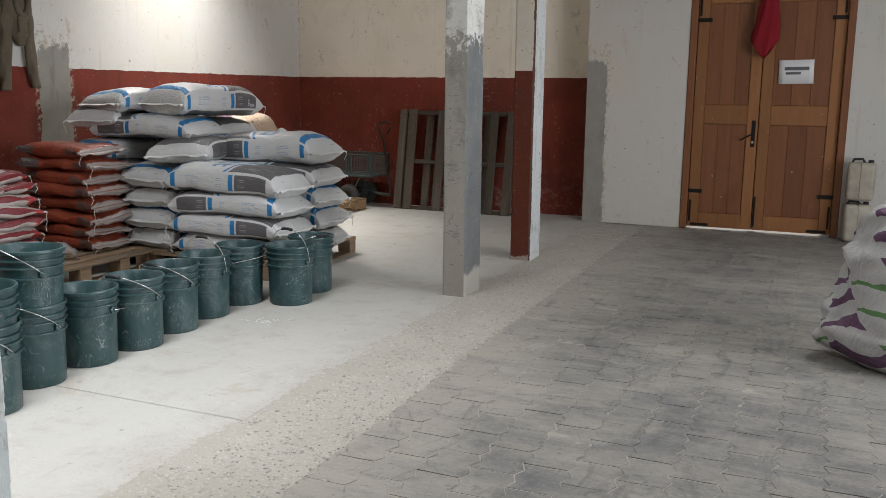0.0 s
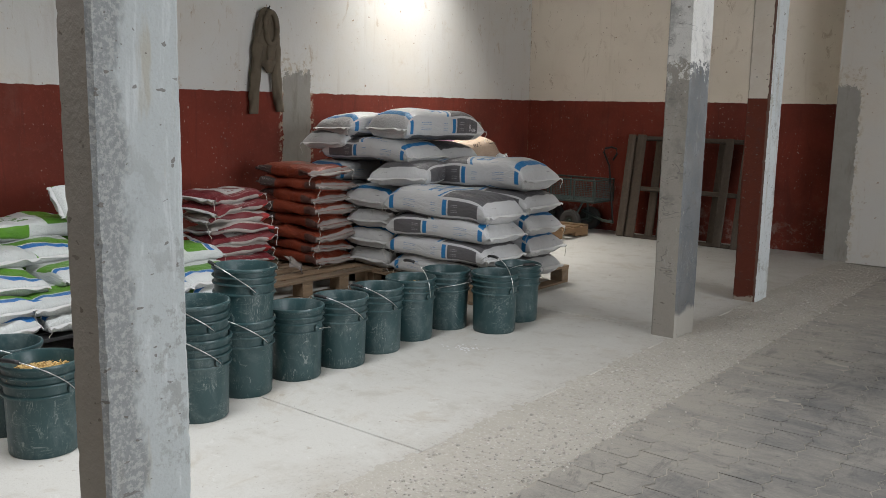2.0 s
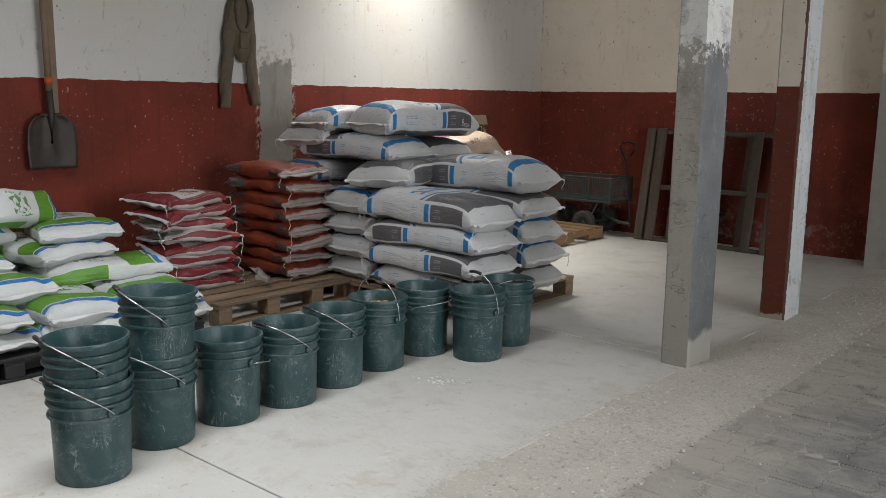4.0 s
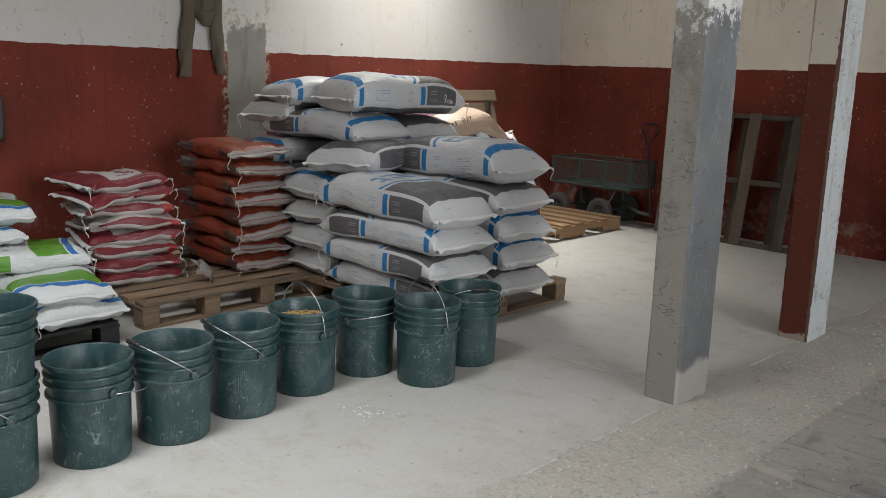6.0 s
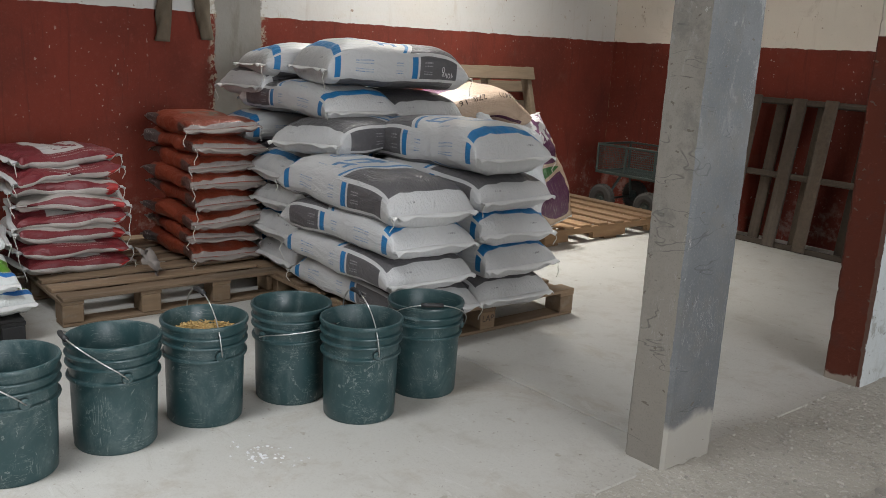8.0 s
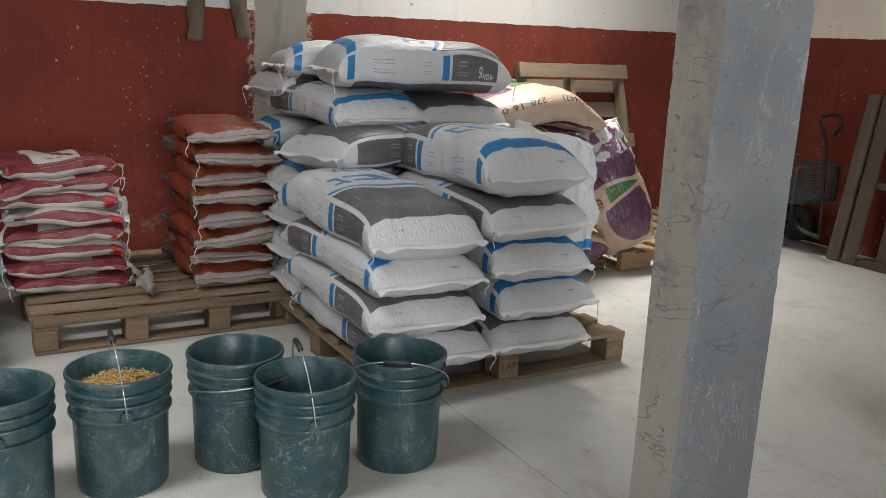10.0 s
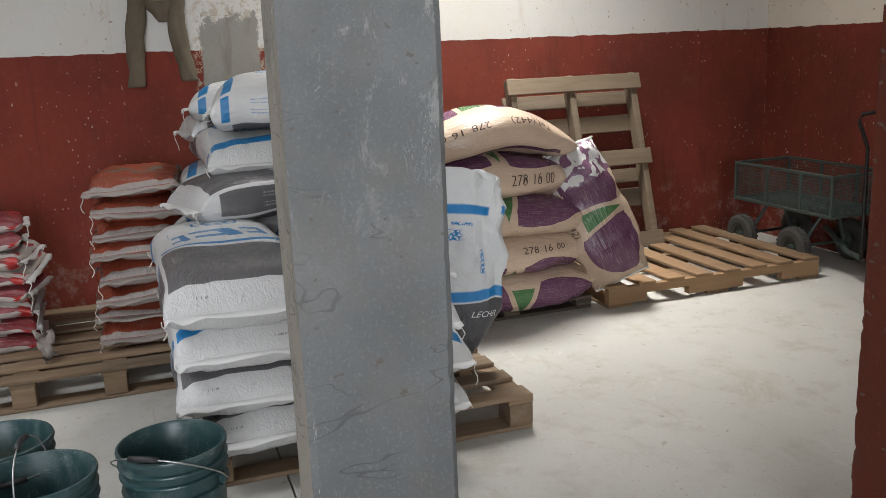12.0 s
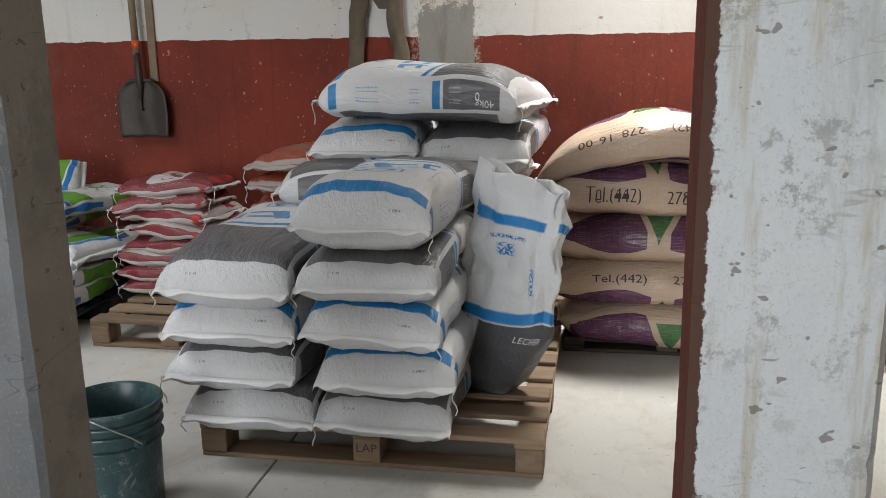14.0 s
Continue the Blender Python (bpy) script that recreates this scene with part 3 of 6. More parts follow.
def sack_film():
    m, u, v, dv, sd = sack_base("white_purple_film", 0.26)
    s = m.math("WRAP", m.math("SUBTRACT", v, 0.5), 1.0, -1.0)
    wob = m.math("SUBTRACT", m.noise(m.coord("UV", (2, 3, 1)), 1.4, 3), 0.5)
    c = m.mix(m.noise(m.coord("UV", (3, 4, 1)), 1.6, 4), (0.44, 0.43, 0.42), (0.60, 0.59, 0.58))
    slope = m.math("ADD", m.mul(u, 2.6), m.math("ADD", m.mul(m.math("ABSOLUTE", s), 2.4), m.mul(wob, 0.9)))
    band = m.math("FRACT", m.math("ADD", slope, 0.15))
    side = m.step(m.math("SINE", m.math("ADD", m.mul(s, 9.0), m.mul(u, 4.0))), -0.1, -0.05)
    c = m.mix(m.mul(m.between(band, 0.08, 0.46, 0.01), side), c, m.mix(m.noise(m.coord("UV", (30, 9, 1)), 1.0, 3), (0.10, 0.045, 0.095), (0.17, 0.085, 0.15)))
    c = m.mix(m.mul(m.between(band, 0.56, 0.74, 0.01), m.math("SUBTRACT", 1.0, side), m.math("LESS_THAN", u, 0.1)), c, (0.13, 0.26, 0.10))
    return sack_finish(m, c, 300, 0.55, ends=False)


MAT = {
    "wall_left": wall_paint("left_wall_paint", (0.64, 0.63, 0.60), patch=(1, 6.10, 6.42, 1.62)),
    "wall_back": wall_paint("back_wall_paint", (0.84, 0.77, 0.66), corner=True),
    "wall_door": wall_paint("door_wall_paint", (0.57, 0.555, 0.52), red=False, patch=(0, -2.05, -1.80, 1.62)),
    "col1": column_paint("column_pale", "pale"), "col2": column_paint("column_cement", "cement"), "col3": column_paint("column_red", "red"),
    "slab": slab_mat(), "strip": strip_mat(), "tile": tile_mat(), "stone": stone_mat(),
    "grout": plain("dusty_grout", (0.36, 0.332, 0.285), 0.9, var=0.3, scale=6),
    "pallet": wood_mat("pallet_wood", (0.125, 0.080, 0.046), (0.30, 0.208, 0.128)),
    "pallet_mid": wood_mat("pallet_wood_faded", (0.080, 0.056, 0.034), (0.175, 0.130, 0.086), 0.15),
    "pallet_new": wood_mat("pallet_wood_new", (0.155, 0.088, 0.040), (0.30, 0.185, 0.098), 0.2),
    "pallet_old": wood_mat("pallet_wood_grey", (0.042, 0.030, 0.021), (0.125, 0.094, 0.065), 0.16),
    "door": door_wood("door_wood_frame", (0.19, 0.075, 0.026), (0.34, 0.155, 0.060)),
    "panel": door_wood("door_wood_panel", (0.13, 0.047, 0.019), (0.26, 0.105, 0.045)),
    "iron": plain("black_iron", (0.025, 0.023, 0.022), 0.5, 0.7),
    "wire": plain("galvanised_wire", (0.55, 0.55, 0.54), 0.35, 0.9),
    "black": plain("black_plastic", (0.02, 0.02, 0.021), 0.55),
    "bucket": bucket_mat(),
    "grain": None, "paper": plain("white_paper", (0.78, 0.78, 0.78), 0.7, var=0.03),
    "ink": plain("grey_ink", (0.12, 0.12, 0.12), 0.7), "white_ink": plain("white_ink", (0.7, 0.7, 0.7), 0.6, var=0.05),
    "blue_ink": plain("blue_ink", (0.01, 0.16, 0.40), 0.5, var=0.1), "brown_ink": plain("brown_ink", (0.05, 0.03, 0.022), 0.6, var=0.2),
    "cloth_red": plain("red_cloth", (0.22, 0.008, 0.016), 0.8, var=0.3),
    "khaki": plain("khaki_cloth", (0.13, 0.105, 0.075), 0.9, var=0.3, scale=14, bump=0.4),
    "rust": plain("rusty_steel", (0.060, 0.050, 0.042), 0.6, 0.5, 0.4, 12),
    "handle_wood": plain("worn_ash_handle", (0.20, 0.14, 0.085), 0.6, var=0.35, scale=20),
    "orange": plain("orange_tape", (0.55, 0.09, 0.02), 0.5),
    "can": plain("aged_white_plastic", (0.40, 0.36, 0.29), 0.5, var=0.5, scale=11),
    "mesh_green": plain("dark_green_steel", (0.050, 0.066, 0.058), 0.5, 0.2),
    "tyre": plain("tyre_rubber", (0.05, 0.047, 0.043), 0.85, var=0.3),
    "string": plain("white_string", (0.6, 0.58, 0.53), 0.8),
    "band": plain("sack_end_band", (0.64, 0.635, 0.62), 0.5, var=0.12, scale=16, bump=0.3),
    "band_dull": plain("sack_end_band_grey", (0.27, 0.235, 0.21), 0.5, var=0.2, scale=16, bump=0.3),
    "film": plain("crumpled_white_film", (0.66, 0.66, 0.66), 0.4, var=0.08, scale=7, bump=0.4),
    "roof": plain("roof_sheet", (0.34, 0.325, 0.30), 0.7), "ground": plain("outside_ground", (0.38, 0.34, 0.28), 0.9),
    "dirt": plain("floor_litter", (0.10, 0.08, 0.06), 0.9),
    "white": sack_white(), "orange_sack": sack_orange(), "red_sack": sack_red(), "green_sack": sack_green(), "bean": sack_bean(), "bean_standing": sack_bean("purple_film_sack", standing=True), "film_sack": sack_film(),
}
_s = Mat("milky_sheet", 0.6)
_s.color((0.75, 0.78, 0.78))
_t = _s.t.nodes.new("ShaderNodeBsdfTranslucent")
_t.inputs["Color"].default_value = (0.5, 0.52, 0.52, 1)
_s.t.links.new(_t.outputs[0], _s.t.nodes["Material Output"].inputs["Surface"])
MAT["sheet"] = _s.m
_g = Mat("feed_grain", 0.6)
_g.color(_g.mix(_g.island(), (0.34, 0.20, 0.055), (0.62, 0.45, 0.18)))
MAT["grain"] = _g.m

# ---- mesh helpers ----


def part(name, bm, material, parent=None, label="", smooth=False):
    me = bpy.data.meshes.new(name)
    bm.to_mesh(me)
    bm.free()
    return part_mesh(name, me, material, parent, label, smooth)


def part_mesh(name, me, material, parent=None, label="", smooth=False):
    if material is not None and not me.materials:
        me.materials.append(material)
    if smooth:
        me.polygons.foreach_set("use_smooth", [True] * len(me.polygons))
    ob = new(name, me)
    if parent is not None:
        ob.parent = parent
    if label:
        ob["label"] = label
    return ob


def thing(name, m, label="", category="", group="", kind=""):
    ob = new(name)
    ob.matrix_basis = m
    ob.empty_display_size = 0.1
    return tagged(ob, label, category, group, kind)


def box(bm, lo, hi, bevel=0.0):
    r = bmesh.ops.create_cube(bm, size=1.0)
    c = [(a + b) / 2 for a, b in zip(lo, hi)]
    s = [b - a for a, b in zip(lo, hi)]
    for v in r["verts"]:
        v.co = Vector([c[i] + v.co[i] * s[i] for i in range(3)])
    if bevel:
        edges = {e for v in r["verts"] for e in v.link_edges}
        bmesh.ops.bevel(bm, geom=list(edges), offset=bevel, segments=1, affect="EDGES", profile=0.5)
    return bm


def one_box(lo, hi, bevel=0.0):
    return box(bmesh.new(), lo, hi, bevel)


def lathe(bm, profile, seg=40, origin=(0, 0, 0)):
    rings = []
    for r, z in profile:
        if r < 1e-6:
            rings.append([bm.verts.new((origin[0], origin[1], origin[2] + z))])
        else:
            rings.append([bm.verts.new((origin[0] + r * math.cos(2 * math.pi * i / seg), origin[1] + r * math.sin(2 * math.pi * i / seg), origin[2] + z)) for i in range(seg)])
    for a, b in zip(rings, rings[1:]):
        for i in range(seg):
            j = (i + 1) % seg
            if len(a) == 1 and len(b) > 1:
                bm.faces.new((a[0], b[j], b[i]))
            elif len(b) == 1 and len(a) > 1:
                bm.faces.new((a[i], a[j], b[0]))
            elif len(a) > 1:
                bm.faces.new((a[i], a[j], b[j], b[i]))
    return bm


def tube(bm, pts, r, seg=8, closed=False):
    pts = [Vector(p) for p in pts]
    radii = r if isinstance(r, (list, tuple)) else [r] * len(pts)
    rings = []
    up = Vector((0, 0, 1))
    for i, p in enumerate(pts):
        d = (pts[min(i + 1, len(pts) - 1)] - pts[max(i - 1, 0)]).normalized()
        a = d.cross(up)
        if a.length < 0.05:
            a = d.cross(Vector((1, 0, 0)))
        a.normalize()
        b = d.cross(a)
        rings.append([bm.verts.new(p + (a * math.cos(2 * math.pi * k / seg) + b * math.sin(2 * math.pi * k / seg)) * radii[i]) for k in range(seg)])
    for q, w in zip(rings, rings[1:]):
        for k in range(seg):
            bm.faces.new((q[k], q[(k + 1) % seg], w[(k + 1) % seg], w[k]))
    bm.faces.new(rings[0][::-1])
    bm.faces.new(rings[-1])
    return bm


def text_mesh(body, size):
    cu = bpy.data.curves.new("lettering", "FONT")
    cu.body, cu.size, cu.resolution_u = body, size, 2
    ob = new("lettering", cu)
    dg = bpy.context.evaluated_depsgraph_get()
    me = bpy.data.meshes.new_from_object(ob.evaluated_get(dg))
    bpy.data.objects.remove(ob)
    bm = bmesh.new()
    bm.from_mesh(me)
    bpy.data.meshes.remove(me)
    bmesh.ops.remove_doubles(bm, verts=bm.verts[:], dist=size * 0.002)
    bmesh.ops.triangulate(bm, faces=bm.faces[:])
    bmesh.ops.subdivide_edges(bm, edges=[e for e in bm.edges if e.calc_length() > size * 0.3], cuts=1)
    bmesh.ops.triangulate(bm, faces=bm.faces[:])
    return bm


# ---- structure ----
XW, YB, YD, XE, YS, ZC = -5.58, 9.95, 9.615, 4.6, -2.6, 3.9


def structure(name, boxes, material, label, category, bevel=0.0):
    bm = bmesh.new()
    for lo, hi in boxes:
        box(bm, lo, hi, bevel)
    return tagged(part(name, bm, material), label, category, kind="structure")


DX0, DX1, DZ = -1.02, 0.41, 2.34
structure("wall_west", [((XW - 0.2, YS - 0.2, 0), (XW, YB, ZC))], MAT["wall_left"], "plaster wall, dark red below and white above", "wall")
structure("wall_north", [((XW - 0.2, YB, 0), (-2.0, YB + 0.2, ZC))], MAT["wall_back"], "plaster wall, dark red below and dirty cream above", "wall")
structure("wall_north_door", [((-2.0, YD, 0), (DX0, YB + 0.2, ZC)), ((DX1, YD, 0), (XE + 0.2, YB + 0.2, ZC)), ((DX0, YD, DZ), (DX1, YB + 0.2, ZC))],
          MAT["wall_door"], "chipped dirty white plaster wall around the wooden door", "wall")
structure("wall_east", [((XE, YS - 0.2, 0), (XE + 0.2, 2.7, ZC)), ((XE, 6.1, 0), (XE + 0.2, YD, ZC)), ((XE, 2.7, 3.1), (XE + 0.2, 6.1, ZC))], MAT["wall_back"], "plain plaster wall with a wide open gateway", "wall")
structure("wall_south", [((XW, YS - 0.2, 0), (XE, YS, ZC))], MAT["wall_back"], "plain plaster wall, red and cream", "wall")


def ceiling():
    holes = [(-5.46, -4.90, 6.95, 8.25), (-3.0, -2.0, 1.1, 4.1), (0.45, 1.35, 4.8, 7.4)]
    xs = sorted({XW - 0.2, XE + 0.2, *[h[0] for h in holes], *[h[1] for h in holes]})
    ys = sorted({YS - 0.2, YB + 0.2, *[h[2] for h in holes], *[h[3] for h in holes]})
    bm = bmesh.new()
    for x0, x1 in zip(xs, xs[1:]):
        for y0, y1 in zip(ys, ys[1:]):
            if not any(h[0] <= x0 and x1 <= h[1] and h[2] <= y0 and y1 <= h[3] for h in holes):
                box(bm, (x0, y0, ZC), (x1, y1, ZC + 0.08))
    tagged(part("ceiling", bm, MAT["roof"]), "grey sheet roof with translucent openings", "ceiling", kind="structure")
    for x0, x1, y0, y1 in holes:
        sheet = part("skylight", one_box((x0 - 0.1, y0 - 0.1, ZC + 0.085), (x1 + 0.1, y1 + 0.1, ZC + 0.09)), MAT["sheet"])
        tagged(sheet, "milky translucent roof sheet", "skylight", kind="structure")


ceiling()
structure("ground", [((-400, -400, -0.5), (400, 400, -0.12))], MAT["ground"], "dry bare ground outside the building", "ground")
structure("doorstep", [((DX0 - 0.3, YD + 0.02, -0.12), (DX1 + 0.3, YB + 1.6, -0.004))], MAT["slab"], "sunlit pale concrete doorstep outside the door", "ground")

# floor: pale slab in the bay, rough gravel strip beside the columns, worn tiles in the aisle
SX, TX = -1.86, -1.375


def slab():
    bm = bmesh.new()
    joints = [YS - 0.2, 1.1, 3.57, 6.055, YB]
    for y0, y1 in zip(joints, joints[1:]):
        box(bm, (XW - 0.1, y0 + 0.0032, -0.118), (SX, y1 - 0.0032, 0), 0.003)
    return tagged(part("floor_slab", bm, MAT["slab"]), "pale dusty concrete floor slab with straight joints", "floor", kind="structure")


slab()


def strip():
    n, w = 700, 10
    bm = bmesh.new()
    grid = []
    for i in range(n + 1):
        y = YS + (YB - YS) * i / n
        row = []
        for j in range(w + 1):
            e = 0.03 * (noise.noise((y * 2.1, j * 0.0, 3.3)) + 0.5 * noise.noise((y * 9, 0, 1)))
            x = SX - 0.004 + (TX - SX + 0.05) * j / w + (e if j == w else 0)
            z = -0.008 + 0.010 * noise.noise((x * 6, y * 6, 0))
            if j < 2:
                lap = max(0.0, noise.noise((y * 3.3, 1.0, 7.7)) + 0.9 * noise.noise((y * 17, 2.0, 3.1)) + 0.9 * noise.noise((y * 41, 5.0, 3.1)) + 0.1)
                x, z = x - (0.032 - 0.018 * j) * lap, 0.0018 * (1 if lap > 0.02 else -3)
            row.append(bm.verts.new((x, y, z)))
        grid.append(row)
    for a, b in zip(grid, grid[1:]):
        for j in range(w):
            bm.faces.new((a[j], a[j + 1], b[j + 1], b[j]))
    tagged(part("floor_strip", bm, MAT["strip"], smooth=True), "rough gravelly concrete strip between slab and tiles", "floor", kind="structure")
    structure("floor_base", [((TX + 0.012, YS - 0.2, -0.12), (XE + 0.2, YD + 0.05, -0.014)), ((XW - 0.1, YS - 0.2, -0.16), (TX + 0.012, YD + 0.3, -0.119))], MAT["grout"], "dusty bed under the floor tiles", "floor")
    # stones showing in the strip
    rng = random.Random(4)
    verts, faces = [], []
    for k in range(5200):
        y = rng.uniform(0.8, 9.6)
        x = rng.uniform(SX - 0.01, TX + 0.03) if rng.random() < 0.9 else rng.gauss(TX, 0.12)
        r = rng.uniform(0.003, 0.0085) * (1.5 if rng.random() < 0.08 else 1)
        z = 0.0 if x > TX else -0.008 + 0.010 * noise.noise((x * 6, y * 6, 0))
        b = len(verts)
        a0 = rng.random() * 6.28
        for i in range(5):
            a = a0 + i * 1.2566
            rr = r * rng.uniform(0.75, 1.25)
            verts.append((x + rr * math.cos(a), y + rr * math.sin(a), z - 0.002))
        for i in range(5):
            v = verts[b + i]
            verts.append((x + (v[0] - x) * 0.6, y + (v[1] - y) * 0.6, z + r * 0.55))
        for i in range(5):
            j = (i + 1) % 5
            faces.append((b + i, b + j, b + 5 + j, b + 5 + i))
        faces.append(tuple(b + 5 + i for i in range(5)))
    me = bpy.data.meshes.new("gravel")
    me.from_pydata(verts, [], faces)
    tagged(part_mesh("gravel", me, MAT["stone"]), "small grey and tan stones set in rough concrete", "gravel", kind="stuff")


strip()


def column(y0, y1, key, label):
    rng = random.Random(key)
    x0, x1, c = -1.992, -1.832, 0.012
    n = 240
    worn = 0.006 if key == "col2" else 0.012
    bm = bmesh.new()
    out = [(x0 + c, y0), (x1 - c, y0), (x1, y0 + c), (x1, y1 - c), (x1 - c, y1), (x0 + c, y1), (x0, y1 - c), (x0, y0 + c)]
    ring0 = None
    for i in range(n + 1):
        z = -0.03 + (ZC + 0.03) * i / n
        ring = []
        for k, (x, y) in enumerate(out):
            s = 0.003 * noise.noise((k * 3.1 + y0 * 5, z * 3, 0))
            corner = ((k + 1) // 2) % 4
            chip = worn * max(0.0, 0.5 * noise.noise((corner * 9.1, z * 6.0, y0 * 3)) + noise.noise((corner * 5.3, z * 31, y0)) + 0.6 * noise.noise((corner * 3.3, z * 67, y0)) - 0.15)
            sx = (1 if x < (x0 + x1) / 2 else -1) if k in (0, 1, 4, 5) else 0
            sy = (1 if y < (y0 + y1) / 2 else -1) if k in (2, 3, 6, 7) else 0
            ring.append(bm.verts.new((x + s + sx * chip, y + sy * chip + 0.002 * noise.noise((z * 3, k * 2.3, y0)), z)))
        if ring0:
            for k in range(8):
                bm.faces.new((ring0[k], ring0[(k + 1) % 8], ring[(k + 1) % 8], ring[k]))
        ring0 = ring
    tagged(part("column", bm, MAT[key]), label, "column", "columns between bay and aisle", "structure")


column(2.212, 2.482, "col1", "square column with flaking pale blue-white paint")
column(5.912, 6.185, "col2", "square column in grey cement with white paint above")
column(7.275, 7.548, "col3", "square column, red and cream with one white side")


# ---- door ----
def double_door():
    d = thing("door_1", pose(0, YD, 0), "closed double-leaf panelled wooden door with iron hinges", "door", kind="structure")
    fw = 0.065
    for lo, hi in [((DX0, -0.012, 0), (DX0 + fw, 0.10, DZ)), ((DX1 - fw, -0.012, 0), (DX1, 0.10, DZ)), ((DX0 + fw, -0.012, DZ - fw), (DX1 - fw, 0.10, DZ))]:
        part("door_frame", one_box(lo, hi, 0.006), MAT["panel"], d, "dark brown wooden frame")
    # unseen strips added behind the leaves to block daylight through the gaps
    for lo, hi in [((DX0 + fw - 0.01, 0.078, 0.02), (DX0 + fw + 0.03, 0.11, DZ - 0.04)), ((DX1 - fw - 0.03, 0.078, 0.02), (DX1 - fw + 0.01, 0.11, DZ - 0.04)), ((-0.39, 0.078, 0.02), (-0.31, 0.11, DZ - 0.04)), ((DX0 + fw, 0.078, DZ - 0.1), (DX1 - fw, 0.11, DZ - 0.03))]:
        part("door_stop", one_box(lo, hi, 0.003), MAT["panel"], d)
    a, mid, b = DX0 + fw + 0.004, -0.352, DX1 - fw - 0.004
    z0, z1 = 0.018, DZ - fw - 0.005
    for s, (x0, x1) in enumerate(((a, mid - 0.003), (mid + 0.003, b))):
        leaf = part("leaf", one_box((x0 + 0.01, 0.046, z0 + 0.01), (x1 - 0.01, 0.062, z1 - 0.01)), MAT["panel"], d)
        st = 0.10
        for lo, hi in [((x0, 0.03, z0), (x0 + st, 0.075, z1)), ((x1 - st, 0.03, z0), (x1, 0.075, z1)),
                       ((x0 + st, 0.03, z0), (x1 - st, 0.075, z0 + 0.14)), ((x0 + st, 0.03, 1.02), (x1 - st, 0.075, 1.20)), ((x0 + st, 0.03, z1 - 0.13), (x1 - st, 0.075, z1))]:
            part("rail", one_box((lo[0] + 0.0008, lo[1], lo[2] + 0.0008), (hi[0] - 0.0008, hi[1], hi[2] - 0.0008), 0.004), MAT["door"], leaf)
        nb = 3
        for zlo, zhi in ((z0 + 0.14, 1.02), (1.20, z1 - 0.13)):
            w = (x1 - x0 - 2 * st) / nb
            for k in range(nb):
                part("board", one_box((x0 + st + k * w + 0.001, 0.041, zlo + 0.002), (x0 + st + (k + 1) * w - 0.001, 0.06, zhi - 0.002), 0.003), MAT["panel"], leaf)
        hx = x0 if s == 0 else x1
        sg = 1 if s == 0 else -1
        for hz in (0.37, 1.99):
            part("hinge", one_box((min(hx - sg * 0.01, hx + sg * 0.125), 0.022, hz - 0.018), (max(hx - sg * 0.01, hx + sg * 0.125), 0.03, hz + 0.018), 0.002), MAT["iron"], leaf, "black iron strap hinge")
        for bz, bx in ((0.04, hx), (2.0, hx)):
            part("bolt", one_box((min(bx + sg * 0.012, bx + sg * 0.03), 0.02, bz + 0.03), (max(bx + sg * 0.012, bx + sg * 0.03), 0.03, bz + 0.24), 0.003), MAT["iron"], leaf, "black iron bolt")
        part("corner_bracket", one_box((min(hx + sg * 0.03, hx + sg * 0.2), 0.023, 0.03), (max(hx + sg * 0.03, hx + sg * 0.2), 0.03, 0.055), 0.002), MAT["iron"], leaf, "black iron bracket")
    leaf2 = part("lock_plate", one_box((mid - 0.056, 0.022, 0.81), (mid - 0.022, 0.03, 1.06), 0.003), MAT["iron"], d, "black iron lock plate")
    bm = tube(bmesh.new(), [(mid - 0.04, 0.03, 0.93), (mid - 0.04, -0.03, 0.93), (mid - 0.06, -0.035, 0.925), (mid - 0.15, -0.03, 0.875)], 0.008)
    part("handle", bm, MAT["iron"], leaf2, "black iron lever", True)
    bm = lathe(bmesh.new(), [(0, 0), (0.012, 0), (0.012, 0.01), (0, 0.012)], 12)
    bmesh.ops.rotate(bm, verts=bm.verts[:], matrix=Matrix.Rotation(radians(90), 3, "X"))
    bmesh.ops.translate(bm, verts=bm.verts[:], vec=(mid - 0.04, 0.025, 0.855))
    part("keyhole_disc", bm, MAT["wire"], leaf2, "bright metal lock cylinder")
    part("bolt", one_box((mid + 0.008, 0.02, 0.05), (mid + 0.026, 0.03, 0.34), 0.003), MAT["iron"], d, "black iron bolt")


double_door()


def notice():
    d = thing("paper_notice", pose(-0.055, YD + 0.0365, 1.51, 0, -1.5, 0), "white paper notice pinned to the wooden door", "notice")
    bm = bmesh.new()
    rows = []
    for i in range(7):
        x = -0.15 + 0.05 * i
        rows.append([bm.verts.new((x, -0.008 - 0.004 * math.sin(i * 0.9) - 0.003 * k, -0.108 + 0.216 * k)) for k in range(2)])
    for a, b in zip(rows, rows[1:]):
        bm.faces.new((a[0], b[0], b[1], a[1]))
    ob = part("sheet", bm, MAT["paper"], d, smooth=True)
    mod = ob.modifiers.new("thick", "SOLIDIFY")
    mod.thickness = 0.001
    for z, x0, x1, h in ((0.03, -0.10, 0.11, 0.03), (-0.012, -0.09, 0.04, 0.022)):
        part("print_bar", one_box((x0, -0.018, z - h / 2), (x1, -0.0165, z + h / 2)), MAT["ink"], d, "grey bar of unreadable print")


notice()


